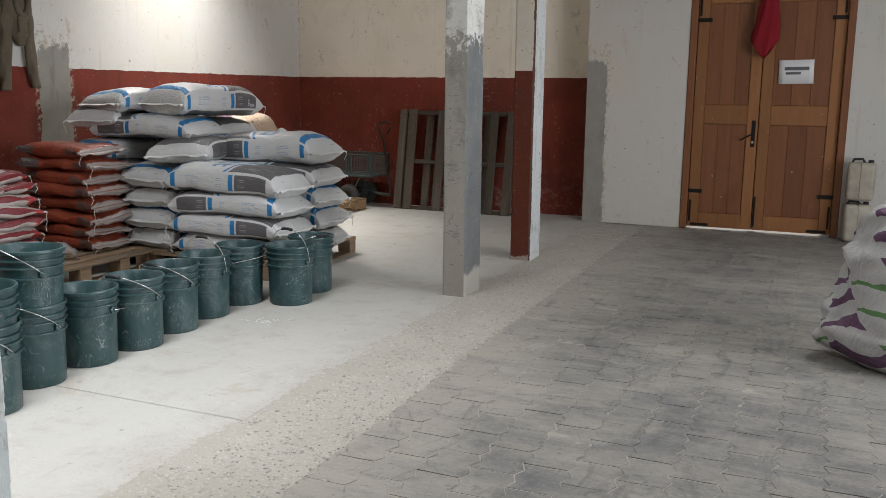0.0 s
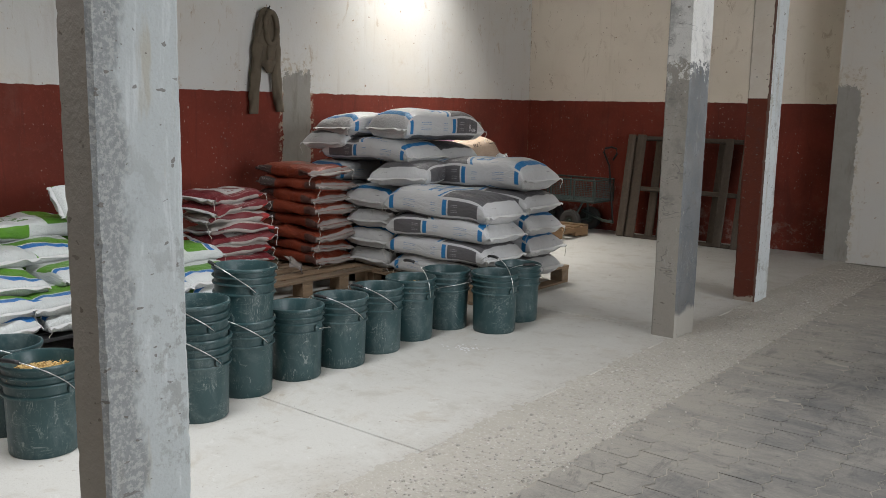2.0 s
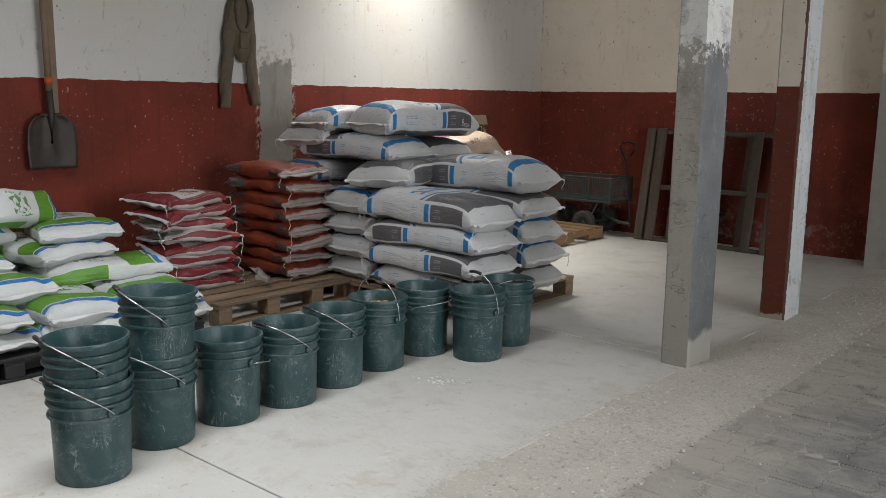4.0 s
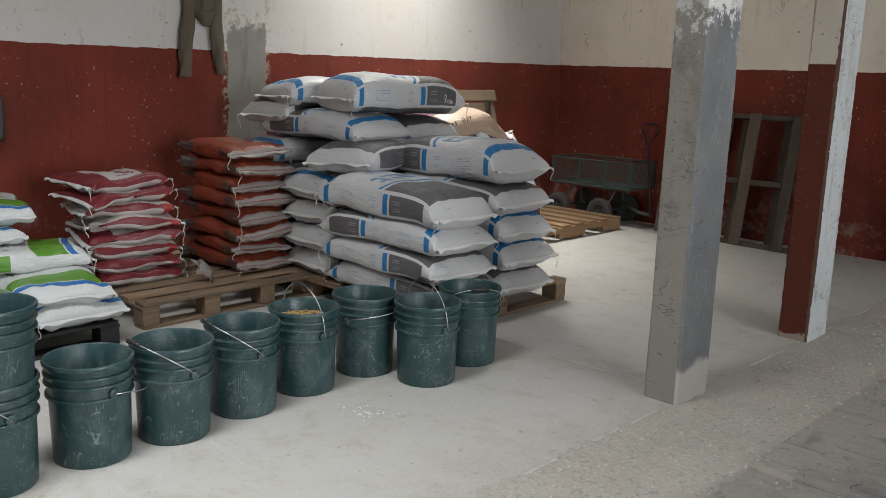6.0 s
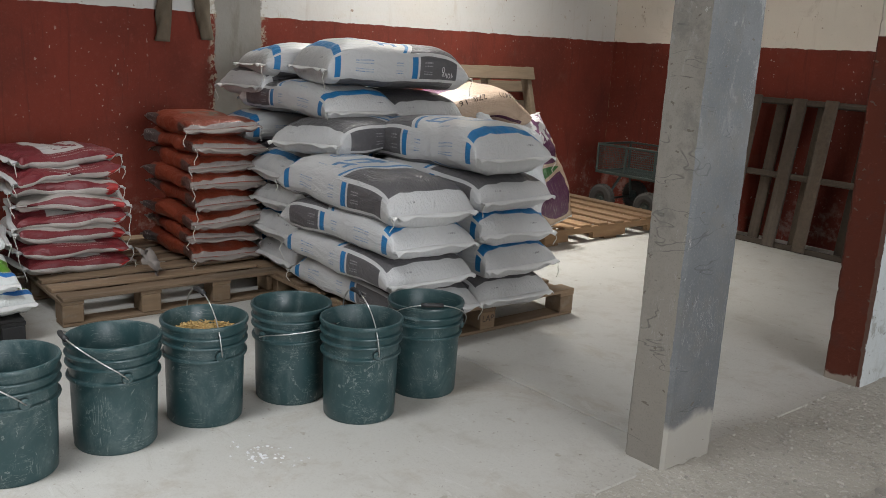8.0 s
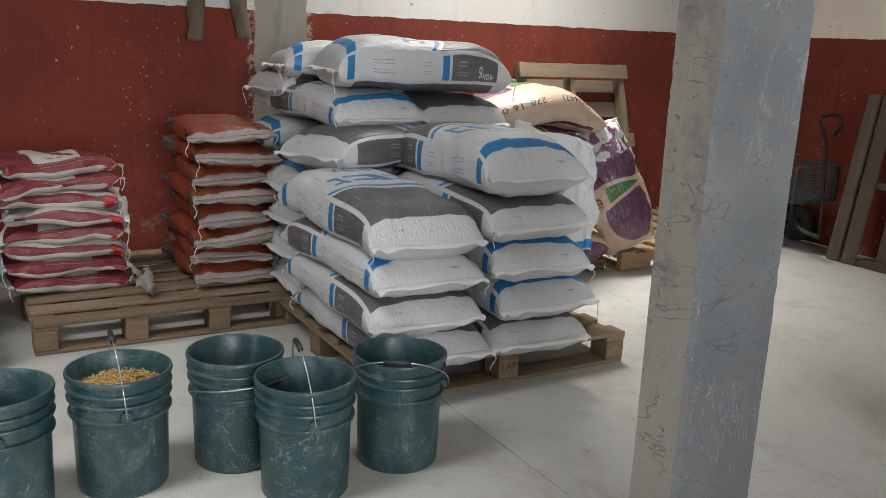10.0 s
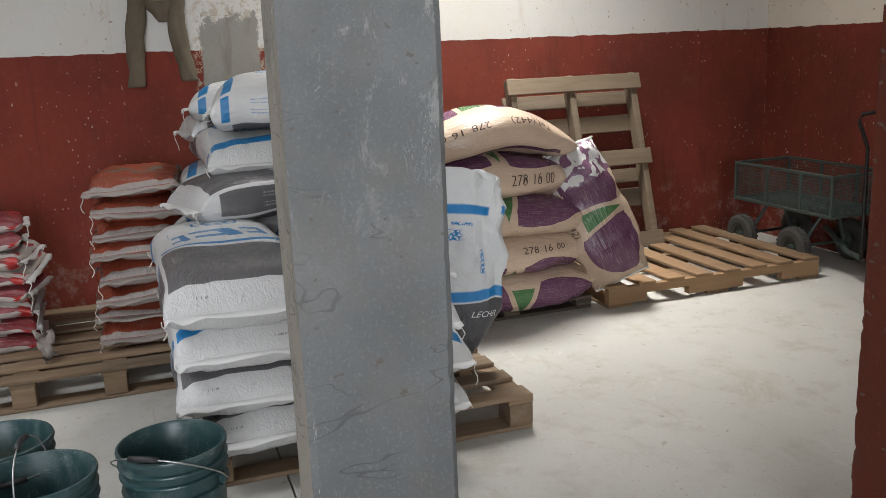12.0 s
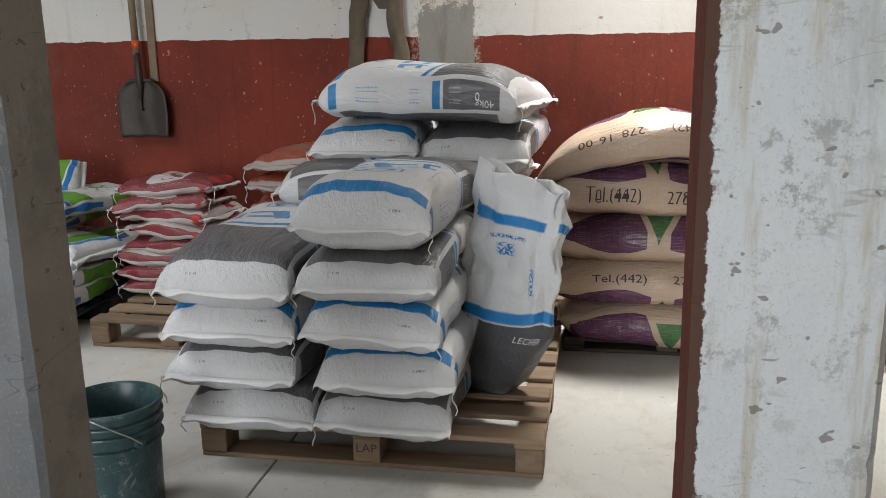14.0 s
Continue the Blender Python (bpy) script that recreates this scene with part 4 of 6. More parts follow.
def cloth_bundle():
    """A red cloth hung over the top of the door."""
    d = bmesh.new()
    n, seg = 26, 28
    rings = []
    for i in range(n + 1):
        f = i / n
        z0 = 2.34 - 0.66 * f
        w = (0.055 + 0.055 * min(1, f * 1.25) ** 1.2) * (1 if f < 0.90 else 1 - (f - 0.90) * 5.0)
        ring = []
        for k in range(seg):
            a = 2 * math.pi * k / seg
            z = z0 + 0.045 * f ** 3 * math.cos(2 * a)
            fold = 1 + 0.20 * math.sin(6 * a + f * 3) * (0.5 + 0.5 * f) + 0.15 * noise.noise((math.cos(a) * 2, math.sin(a) * 2, z * 6))
            ring.append(d.verts.new((-0.335 + w * fold * math.cos(a) + 0.012 * math.sin(f * 5), YD - 0.035 + 0.05 * fold * math.sin(a), z)))
        rings.append(ring)
    for p, q in zip(rings, rings[1:]):
        for k in range(seg):
            d.faces.new((p[k], q[k], q[(k + 1) % seg], p[(k + 1) % seg]))
    d.faces.new(rings[0])
    d.faces.new(rings[-1][::-1])
    tagged(part("red_cloth", d, MAT["cloth_red"], smooth=True), "bunched dark red cloth hanging on the wooden door", "cloth")


cloth_bundle()


# ---- sacks ----
def sack_surface(L, W, T, seed, bend=0.0, puff=5.0, e=0.60, flat=0.80, rough=1.0, pinch=0.03, twist=0.0, sink=0.0, crumple=0.0):
    def surf(u, phi, lift=0.0):
        c, s = math.cos(phi), math.sin(phi)
        au = min(1.0, abs(u))
        w = W / 2 * (0.955 + 0.045 * au ** 6 - pinch * au ** 2)
        t = T / 2 * (max(0.0, 1 - au ** puff) ** 0.55 if s >= 0 else max(0.0, 1 - au ** (puff * 2.4)) ** 0.5) + 0.004
        y = w * math.copysign(abs(c) ** e, c)
        z = t * math.copysign(abs(s) ** e, s)
        if z < 0:
            z *= flat
        x = u * L / 2
        k = 0.5 + 0.5 * au
        d = 0.010 * noise.noise((x * 4.0 + seed * 7.1, y * 5, z * 3 + seed)) + 0.0055 * noise.noise((x * 13, y * 9 + seed * 3.3, z * 9)) * k
        pleat = 0.007 * au ** 5 * math.sin(y / W * 34 + 3 * noise.noise((y * 9, seed, u))) * (1 - au ** 14)
        d = (d + pleat) * rough
        if crumple:
            d += crumple * (0.35 - abs(noise.noise((x * 5 + seed, y * 5, z * 5)))) + 0.55 * crumple * (0.35 - abs(noise.noise((x * 11, y * 11 + seed, z * 11))))
        z += (d + lift) * (1 if s >= 0 else -1) * min(1.0, t / (0.3 * T))
        y += (d + lift) * c
        z += bend * ((u * L / 2) ** 2) + 0.012 * rough * noise.noise((u * 1.5, seed * 2.2, y * 3)) + twist * u * y - sink * T * au ** 7
        x += 0.010 * rough * noise.noise((y * 5 + seed, u * 0.7, 0))
        return Vector((x, y, z))
    return surf


def sack_mesh(surf, vshift=0.0, nu=44, nv=48):
    bm = bmesh.new()
    uvl = bm.loops.layers.uv.new("UVMap")
    us = [math.copysign(1 - (1 - abs(q)) ** 1.5, q) for q in (-1 + 2 * i / nu for i in range(nu + 1))]
    rings = [[bm.verts.new(surf(u, -math.pi + 2 * math.pi * k / nv)) for k in range(nv)] for u in us]
    for i in range(nu):
        for k in range(nv):
            k2 = (k + 1) % nv
            f = bm.faces.new((rings[i][k], rings[i + 1][k], rings[i + 1][k2], rings[i][k2]))
            vs = (-1 + 2 * k / nv, -1 + 2 * (k + 1) / nv)
            for lp, q in zip(f.loops, ((us[i], vs[0]), (us[i + 1], vs[0]), (us[i + 1], vs[1]), (us[i], vs[1]))):
                lp[uvl].uv = (q[0], q[1] - vshift)
    for ring, sgn in ((rings[0], 1), (rings[-1], -1)):
        bm.faces.new(ring if sgn > 0 else ring[::-1])
    bmesh.ops.recalc_face_normals(bm, faces=bm.faces[:])
    return bm


def end_band(surf, side, W, width, seed, droop=0.3):
    """The stitched flat hem at one end of a sack."""
    bm = bmesh.new()
    n = 22
    rows = []
    for i in range(n + 1):
        phi = math.pi * (1 - i / n)
        p = (surf(side, phi) + surf(side, -phi)) / 2
        wob = 0.006 * math.sin(i * 1.1 + seed) + 0.008 * noise.noise((i * 0.4, seed, side))
        q = [p + Vector((side * (width * f), 0, -droop * width * f * f + wob * f)) for f in (-0.25, 0.5, 1.0)]
        rows.append([[bm.verts.new(v + Vector((0, 0, h))) for v in q] for h in (0.0022, -0.0022)])
    for a, b in zip(rows, rows[1:]):
        for j in range(2):
            bm.faces.new((a[0][j], a[0][j + 1], b[0][j + 1], b[0][j]))
            bm.faces.new((a[1][j], b[1][j], b[1][j + 1], a[1][j + 1]))
        bm.faces.new((a[0][2], a[1][2], b[1][2], b[0][2]))
    bmesh.ops.recalc_face_normals(bm, faces=bm.faces[:])
    return bm


def string(surf, side, width, seed, phi=math.pi):
    p = (surf(side, phi) + surf(side, -phi)) / 2 + Vector((side * width * 0.6, 0, 0))
    rng = random.Random(seed)
    ln = rng.uniform(0.05, 0.10)
    pts = [p + Vector((side * 0.006 * math.sin(k), 0.008 * math.sin(k * 1.3 + seed), -ln * k / 5)) for k in range(6)]
    return tube(bmesh.new(), pts, 0.0022, 5)


KINDS = {
    "white": dict(name="feed_sack", L=0.91, W=0.475, T=0.195, mat="white", band="band", bw=0.030),
    "orange": dict(name="orange_sack", L=0.66, W=0.415, T=0.112, mat="orange_sack", band="band_dull", bw=0.034),
    "red": dict(name="red_sack", L=0.54, W=0.43, T=0.090, mat="red_sack", band="band", bw=0.026),
    "green": dict(name="green_sack", L=0.68, W=0.45, T=0.130, mat="green_sack", band="band", bw=0.026),
    "bean": dict(name="bean_sack", L=1.0, W=0.60, T=0.235, mat="bean", band="band", bw=0.012),
}
KINDS["bean_standing"] = dict(KINDS["bean"], mat="bean_standing")
KINDS["film"] = dict(KINDS["bean"], name="film_sack", mat="film_sack")
_seed = [0]


def stand(center, up, face):
    """The pose of a standing sack: its length along up, its printed side towards face."""
    x = Vector(up).normalized()
    z = (Vector(face) - x * Vector(face).dot(x)).normalized()
    y = z.cross(x)
    return Matrix.Translation(center) @ Matrix((x, y, z)).transposed().to_4x4()


def sack(kind, m, label, group, strings=((1, 1),), vshift=0.0, **kw):
    """One filled sack lying with its length along its own x."""
    k = dict(KINDS[kind])
    dims = {n: kw.pop(n) for n in ("L", "W", "T") if n in kw}
    k.update(dims)
    _seed[0] += 1
    s = _seed[0]
    if kind == "white":
        kw = dict(dict(puff=5.2, sink=0.10, e=0.60), **kw)
    surf = sack_surface(k["L"], k["W"], k["T"], s, **kw)
    d = thing(k["name"], m, label, "sack", group)
    body = part("sack_body", sack_mesh(surf, vshift), MAT[k["mat"]], d, smooth=True)
    for side in (1, -1):
        part("hem", end_band(surf, side, k["W"], k["bw"], s), MAT[k["band"]], d, "stitched end hem", True)
    for side, f in strings:
        part("string", string(surf, side, k["bw"], s, math.pi if f > 0 else 0.0), MAT["string"], d, "loose white string")
    return d, surf, body


def lettering(body, size, surf, parent, u0, phi0, L, W, material, du=1, flip=1, squash=1.0, lift=0.003):
    """Print that follows a sack's skin, starting at (u0, phi0)."""
    bm = text_mesh(body, size)
    for v in bm.verts:
        u = u0 + du * v.co.x * squash / (L / 2)
        phi = phi0 - flip * v.co.y / (W * 0.33)
        v.co = surf(u, phi, lift)
    bmesh.ops.recalc_face_normals(bm, faces=bm.faces[:])
    return part("print", bm, material, parent, "printed lettering")


def words(body, size, surf, parent, u0, phi0, L, W, material, du=1, flip=1, squash=1.0):
    """The same print, each word a part of its own."""
    at = 0.0
    for word in body.split(" "):
        lettering(word, size, surf, parent, u0 + du * at * squash / (L / 2), phi0, L, W, material, du, flip, squash, 0.007)
        at += size * (0.56 * len(word) + 0.25)


G_W = "white feed sacks on the pallet"
lab_w = "white feed sack with blue and grey print"


def X(x, y, z, near=1, yaw=0, tilt=0.0, roll=0.0):
    """A sack that lies across the bay; near=1 turns its grey end to the aisle."""
    return pose(x, y, z, roll, tilt, yaw + (0 if near > 0 else 180))


def Y(x, y, z, near=1, yaw=0, tilt=0.0, roll=0.0):
    return pose(x, y, z, roll, tilt, 90 + yaw + (0 if near > 0 else 180))


def white_stack():
    front = [
        (X(-3.575, 6.00, 0.212, 1, 1.0), {}), (X(-3.575, 5.955, 0.358, 1, -1.0), {}), (X(-3.57, 5.945, 0.508, -1, 1.0), {}), (X(-3.575, 5.938, 0.668, 1, 0.5, 2.0), dict(T=0.235)),
        (X(-3.575, 6.465, 0.215, 1, -0.5), {}), (X(-3.56, 6.475, 0.366, -1, 0.5), {}), (X(-3.56, 6.445, 0.522, -1, -1.0), {}), (X(-3.57, 6.425, 0.682, 1, 0.6), {}),
        (X(-3.585, 6.420, 0.862, -1, -1.5, 1.5), dict(T=0.25)),
    ]
    for i, (m, kw) in enumerate(front):
        sack("white", m, lab_w + " on a pallet", G_W, ((1, 1), (-1, 1)), **kw)
    back = [(-4.29, 6.29), (-4.30, 6.27), (-4.29, 6.28), (-4.31, 6.26)]
    for i, (x, y) in enumerate(back):
        sack("white", Y(x, y, 0.215 + 0.152 * i, 1 if i % 2 else -1, (-2, 1, 2, -1)[i]), lab_w + " in the rear row", G_W, ((-1, 1),))
    sack("white", Y(-4.12, 6.29, 0.850, -1, 12, 0, 3), lab_w + ", its grey end outwards", G_W, ((1, -1),), T=0.205, W=0.50)
    for i in range(5):
        sack("white", Y(-4.86, 6.33, 0.215 + 0.152 * i, -1 if i % 2 else 1, (2, -2, 1, 3, -6)[i]), lab_w + " in the rear row", G_W, ((1, 1),))
    sack("white", X(-4.48, 6.18, 1.005, -1, 0.5, -1.0), lab_w + " high on the stack", G_W, ((1, 1), (-1, -1)))
    sack("white", X(-4.50, 6.645, 0.99, 1, -2, 2.0), lab_w + " high on the stack", G_W, ((1, -1),), flat=0.9)
    sack("white", Y(-4.93, 6.38, 1.10, -1, 4, 3), lab_w + " near the wall", G_W, ((1, 1),))
    d, surf, body = sack("white", Y(-4.24, 6.435, 1.205, 1, -8, 1.5), lab_w + " topping the stack", G_W, ((-1, 1), (1, 1)), T=0.255, L=0.84)
    lettering("40kg", 0.040, surf, d, 0.78, math.pi + 0.02, 0.84, 0.485, MAT["white_ink"], -1, -1)
    sack("white", Y(-4.76, 6.42, 1.185, 1, -8, 2), lab_w + " topping the stack", G_W, ((-1, 1),), T=0.2)


white_stack()


def pallet(name, m, w, dp, h, material, label, slats=7, blocks=3, along="y", group="pallets"):
    """A pallet with its corner at the origin: x runs from its front edge backwards (negative), y along the front."""
    d = thing(name, m, label, "pallet", group)
    rng = random.Random(name + label)
    t, bh = 0.018, h - 0.054
    if along == "y":
        sw = 0.098
        pitch = (dp - sw) / (slats - 1)
        for i in range(slats):
            x = -i * pitch
            part("slat", one_box((x - sw, 0 + rng.uniform(0, 0.012), h - t), (x, w - rng.uniform(0, 0.012), h), 0.003), material, d)
        for k in range(blocks):
            y = k * (w - 0.10) / (blocks - 1)
            part("stringer", one_box((-dp + 0.005, y, h - 2 * t), (-0.005, y + 0.10, h - t - 0.0005), 0.002), material, d)
            for j in range(3):
                x = -j * (dp - 0.12) / 2
                part("block", one_box((x - 0.115, y + 0.003, t + 0.0005), (x - 0.004, y + 0.097, h - 2 * t - 0.0005), 0.004), material, d)
        for j in range(3):
            x = -j * (dp - 0.12) / 2
            part("base_board", one_box((x - 0.112, 0.004, 0.001), (x - 0.006, w - 0.004, t), 0.003), material, d)
    else:
        for k in range(3):
            x = -k * (dp - 0.04) / 2
            bm = bmesh.new()
            cuts = [0, 0.17 * w, 0.36 * w, 0.62 * w, 0.81 * w, w]
            for c0, c1, lowered in zip(cuts, cuts[1:], (0, 1, 0, 1, 0)):
                box(bm, (x - 0.04, c0, 0.018 + (0.045 if lowered else 0)), (x, c1, h - t - 0.0005))
            part("stringer", bm, material, d)
        sw = w / slats * 0.62
        for i in range(slats):
            y = i * (w - sw) / (slats - 1)
            part("slat", one_box((-dp - 0.004, y, h - t), (0.004, y + sw, h), 0.003), material, d)
        for i in (0.0, 0.45, 0.9):
            part("base_board", one_box((-dp, i * w, 0.0), (0, i * w + 0.1 * w, 0.0175), 0.002), material, d)
    return d


pw = pallet("pallet", pose(-3.205, 5.78, 0), 1.205, 1.2, 0.14, MAT["pallet"], "worn wooden pallet under the white feed sacks", 7)
pallet("pallet", pose(-4.225, 4.73, 0), 1.18, 1.12, 0.14, MAT["pallet"], "worn wooden pallet under red and orange sacks", 7, 4)
pallet("pallet", pose(-4.42, 5.93, 0), 1.05, 1.0, 0.138, MAT["pallet"], "worn wooden pallet behind the feed sacks", 7)
pallet("pallet", pose(-4.40, 8.00, 0), 1.41, 1.10, 0.125, MAT["pallet_new"], "fresh light-brown wooden pallet lying empty on the floor", 8, along="x")
pallet("pallet", pose(-4.47, 6.99, 0), 0.95, 0.95, 0.072, MAT["pallet_old"], "dark wooden pallet under the tan bean sacks", 6)
pallet("pallet", pose(-4.10, 2.95, 0), 1.60, 1.15, 0.12, MAT["black"], "black plastic pallet under the green sacks", 8, 4)


def block_mark():
    d = text_mesh("LAP", 0.045)
    bmesh.ops.rotate(d, verts=d.verts[:], matrix=Matrix.Rotation(radians(90), 3, "X"))
    bmesh.ops.rotate(d, verts=d.verts[:], matrix=Matrix.Rotation(radians(90), 3, "Z"))
    bmesh.ops.translate(d, verts=d.verts[:], vec=(-0.0035, 0.565, 0.055))
    part("stamp", d, MAT["brown_ink"], pw, "brown stamped letters")


block_mark()


def leaning_pallet(name, m, w, h, material, label, front, back, rails):
    """An upright slatted pallet; x across, z up, y thickness."""
    d = thing(name, m, label, "pallet", "pallets")
    rng = random.Random(label)
    for y, slats in ((0.0, front), (0.10, back)):
        for x, ww in slats:
            sk = rng.uniform(-0.008, 0.008)
            bm = one_box((x, y, rng.uniform(0, 0.012)), (x + ww, y + 0.02, h - rng.uniform(0, 0.012)), 0.003)
            for v in bm.verts:
                v.co.x += sk * v.co.z
            part("slat", bm, material, d)
    for z, hh in rails:
        part("stringer", one_box((0, 0.0205, z), (w, 0.0995, z + hh), 0.004), material, d)
    return d


leaning_pallet("leaning_pallet", pose(-4.165, 9.60, 0.0, -9.5, 0, -1.5), 1.38, 1.12, MAT["pallet_old"], "weathered grey wooden pallet leaning upright on the wall",
               [(0.0, 0.085), (0.115, 0.10), (0.475, 0.10), (0.725, 0.095), (1.10, 0.085), (1.285, 0.09)],
               [(0.02, 0.10), (0.29, 0.09), (0.42, 0.10), (0.63, 0.09), (0.99, 0.10), (1.26, 0.10)], [(0.005, 0.04), (0.52, 0.045), (1.068, 0.04)])


def wall_pallet():
    """Pallet leaning on the west wall behind the bean sacks."""
    m = pose(-5.12, 7.93, 0.0, 0, -17, 0)
    d = thing("leaning_pallet", m, "old wooden pallet leaning on the red wall", "pallet", "pallets")
    for y in (0.0, 0.41, 0.86):
        part("stringer", one_box((-0.10, y, 0), (-0.02, y + 0.045, 1.27), 0.003), MAT["pallet_mid"], d)
    for z, hh in ((1.16, 0.10), (0.90, 0.11), (0.66, 0.10), (0.40, 0.12), (0.12, 0.10)):
        x0 = -0.0195 if z in (1.16, 0.66, 0.12) else -0.121
        part("slat", one_box((x0, -0.02, z), (x0 + 0.019, 0.93, z + hh), 0.003), MAT["pallet_mid"], d)
    for z in (1.08, 0.56):
        part("slat", one_box((-0.121, -0.02, z), (-0.1015, 0.93, z + 0.09), 0.003), MAT["pallet_mid"], d)


wall_pallet()


# tan bean sacks
def bean_stack():
    g = "tan bean sacks in a pile"
    lab = "shiny tan woven bean sack with purple and green print"
    # x, y, z, which end north, yaw, tilt, bend, how far the print has turned
    rows = [(-4.60, 7.47, 0.165, 1, 0, 0.0, -0.02, 0.60), (-4.60, 7.41, 0.352, -1, 2, 0.0, -0.06, -0.78), (-4.62, 7.41, 0.548, 1, -2, 1.0, -0.10, 0.33),
            (-4.64, 7.37, 0.758, 1, 3, 2.0, -0.16, 0.10), (-4.64, 7.35, 0.985, -1, -2, -5.5, -0.55, 0.16)]
    for i, (x, y, z, near, yaw, tilt, bend, turn) in enumerate(rows):
        d, surf, body = sack("bean", Y(x, y, z, near, yaw, tilt if near > 0 else -tilt), lab, g, ((1, 1),), turn, bend=bend, puff=2.6, e=0.80, flat=0.95, pinch=0.50, rough=1.4)
        if i == 1:
            words("Tel.(442) 278 16 00", 0.068, surf, d, 0.62, 0.12, 0.98, 0.56, MAT["brown_ink"], -1, -1, 0.95)
        if i == 3:
            words("Tel.(442) 278 16 00", 0.068, surf, d, -0.62, math.pi + 0.10, 0.98, 0.56, MAT["brown_ink"], 1, 1, 0.95)
        if i == 4:
            words("Tel.(442) 278 16 00", 0.068, surf, d, -0.66, 0.40, 0.98, 0.56, MAT["brown_ink"], 1, 1, 0.95)
    d, surf, body = sack("bean_standing", stand((-4.50, 7.96, 0.505), (-0.16, -0.30, 0.76), (0.85, -0.40, 0.1)), "crumpled purple, white and tan bean sack standing against the pile", g, ((1, 1),), 0.10, L=0.76, W=0.38, T=0.20, puff=3.6, e=0.75, rough=2.0, pinch=0.16, crumple=0.035)
    words("Tel.(442)", 0.055, surf, d, 0.38, 0.80, 0.76, 0.38, MAT["brown_ink"], -1, -1)


bean_stack()


def half_empty_sack():
    """A sack standing on the pallet, its lower half full and its loose upper part crumpled and open."""
    d = thing("open_sack", pose(-3.60, 6.815, 0.142, 0, 0, -28), "half-empty white and grey feed sack standing open on the pallet", "sack")
    n, seg = 64, 72
    H = 0.80

    def skin(f, a, lift=0.0):
        z = H * f
        full = max(0.0, 1 - (f / 0.46) ** 2.5) if f < 0.46 else 0.0
        ry = 0.182 + 0.012 * math.sin(f * 5.0)
        rx = 0.024 + 0.076 * full + 0.014 * math.exp(-((f - 0.72) / 0.16) ** 2)
        slide = 0.0
        if f < 0.34:
            g = f / 0.34
            ry *= 0.54 + 0.46 * g ** 0.7
            slide = -0.075 * (1 - g) ** 1.3
        if f < 0.08:
            s = 0.45 + 0.55 * (f / 0.08) ** 0.5
            rx, ry = rx * s, ry * (0.75 + 0.25 * s)
        c, s = math.cos(a), math.sin(a)
        w = 0.014 + 0.014 * (f > 0.45)
        k = 1 + w * 4 * noise.noise((c * 1.7, s * 1.7, z * 7)) + w * 2 * noise.noise((c * 4, s * 4, z * 16))
        loose = min(1.0, max(0.0, (f - 0.30) / 0.15))
        lift += loose * (0.044 * (0.5 - abs(noise.noise((s * 2.6 + 3.0, z * 5.5, 1.7)))) + 0.018 * (0.4 - abs(noise.noise((s * 5.5, z * 11, 8.2)))))
        lean = 0.03 * math.sin(f * 4) - 0.05 * f
        top = (-0.055 * s + 0.012 * math.sin(a * 5 + 1.0)) * max(0, f - 0.6) / 0.4
        return Vector((lean + (rx * k + lift) * math.copysign(abs(c) ** 0.7, c), (ry * k + lift) * math.copysign(abs(s) ** 0.7, s) + 0.03 * f + slide, z + top))

    m = Mat("open_sack_print", 0.42)
    u, v, _ = m.xyz(m.coord("UV"))
    wob = m.math("ADD", v, m.math("MULTIPLY", m.math("SINE", m.mul(u, 19.0)), 0.012))
    c = m.mix(m.math("SUBTRACT", 1.0, m.step(wob, 0.365, 0.37)), (0.66, 0.665, 0.66), (0.070, 0.069, 0.072))
    c = m.mix(m.mul(m.between(u, 0.62, 0.70), m.math("SUBTRACT", 1.0, m.step(v, 0.36, 0.37))), c, (0.6, 0.6, 0.6))
    c = m.mix(m.any(m.between(wob, 0.375, 0.425), m.mul(m.between(wob, 0.80, 0.845), m.any(m.between(u, 0.60, 0.86), m.between(u, 0.92, 1.0), m.between(u, 0.0, 0.40)))), c, (0.010, 0.20, 0.49))
    blot = m.mul(m.step(m.noise(m.coord("UV", (230, 80, 1)), 1.0, 2, 0.6), 0.45, 0.50), m.any(m.mul(m.between(v, 0.735, 0.75), m.between(u, 0.70, 0.79)), m.mul(m.between(v, 0.66, 0.715), m.between(u, 0.735, 0.762)), m.mul(m.between(v, 0.50, 0.62), m.between(u, 0.815, 0.830))))
    c = m.mix(blot, c, (0.010, 0.20, 0.49))
    mat = sack_finish(m, c)
    bm = bmesh.new()
    uvl = bm.loops.layers.uv.new("UVMap")
    rings = [[bm.verts.new(skin(i / n, 2 * math.pi * k / seg)) for k in range(seg)] for i in range(n + 1)]
    for i in range(n):
        for k in range(seg):
            f = bm.faces.new((rings[i][k], rings[i][(k + 1) % seg], rings[i + 1][(k + 1) % seg], rings[i + 1][k]))
            for lp, q in zip(f.loops, ((k / seg, i / n), ((k + 1) / seg, i / n), ((k + 1) / seg, (i + 1) / n), (k / seg, (i + 1) / n))):
                # the aisle side lies at the seam of the ring, so turn the map half way round
                lp[uvl].uv = ((q[0] + 0.75) % 1.0 if k != seg // 4 - 1 else q[0] + 0.75 - (1 if q[0] + 0.75 > 1.5 else 0), q[1])
    bm.faces.new(rings[0][::-1])
    ob = part("sack_body", bm, mat, d, smooth=True)
    mod = ob.modifiers.new("film", "SOLIDIFY")
    mod.thickness = 0.003
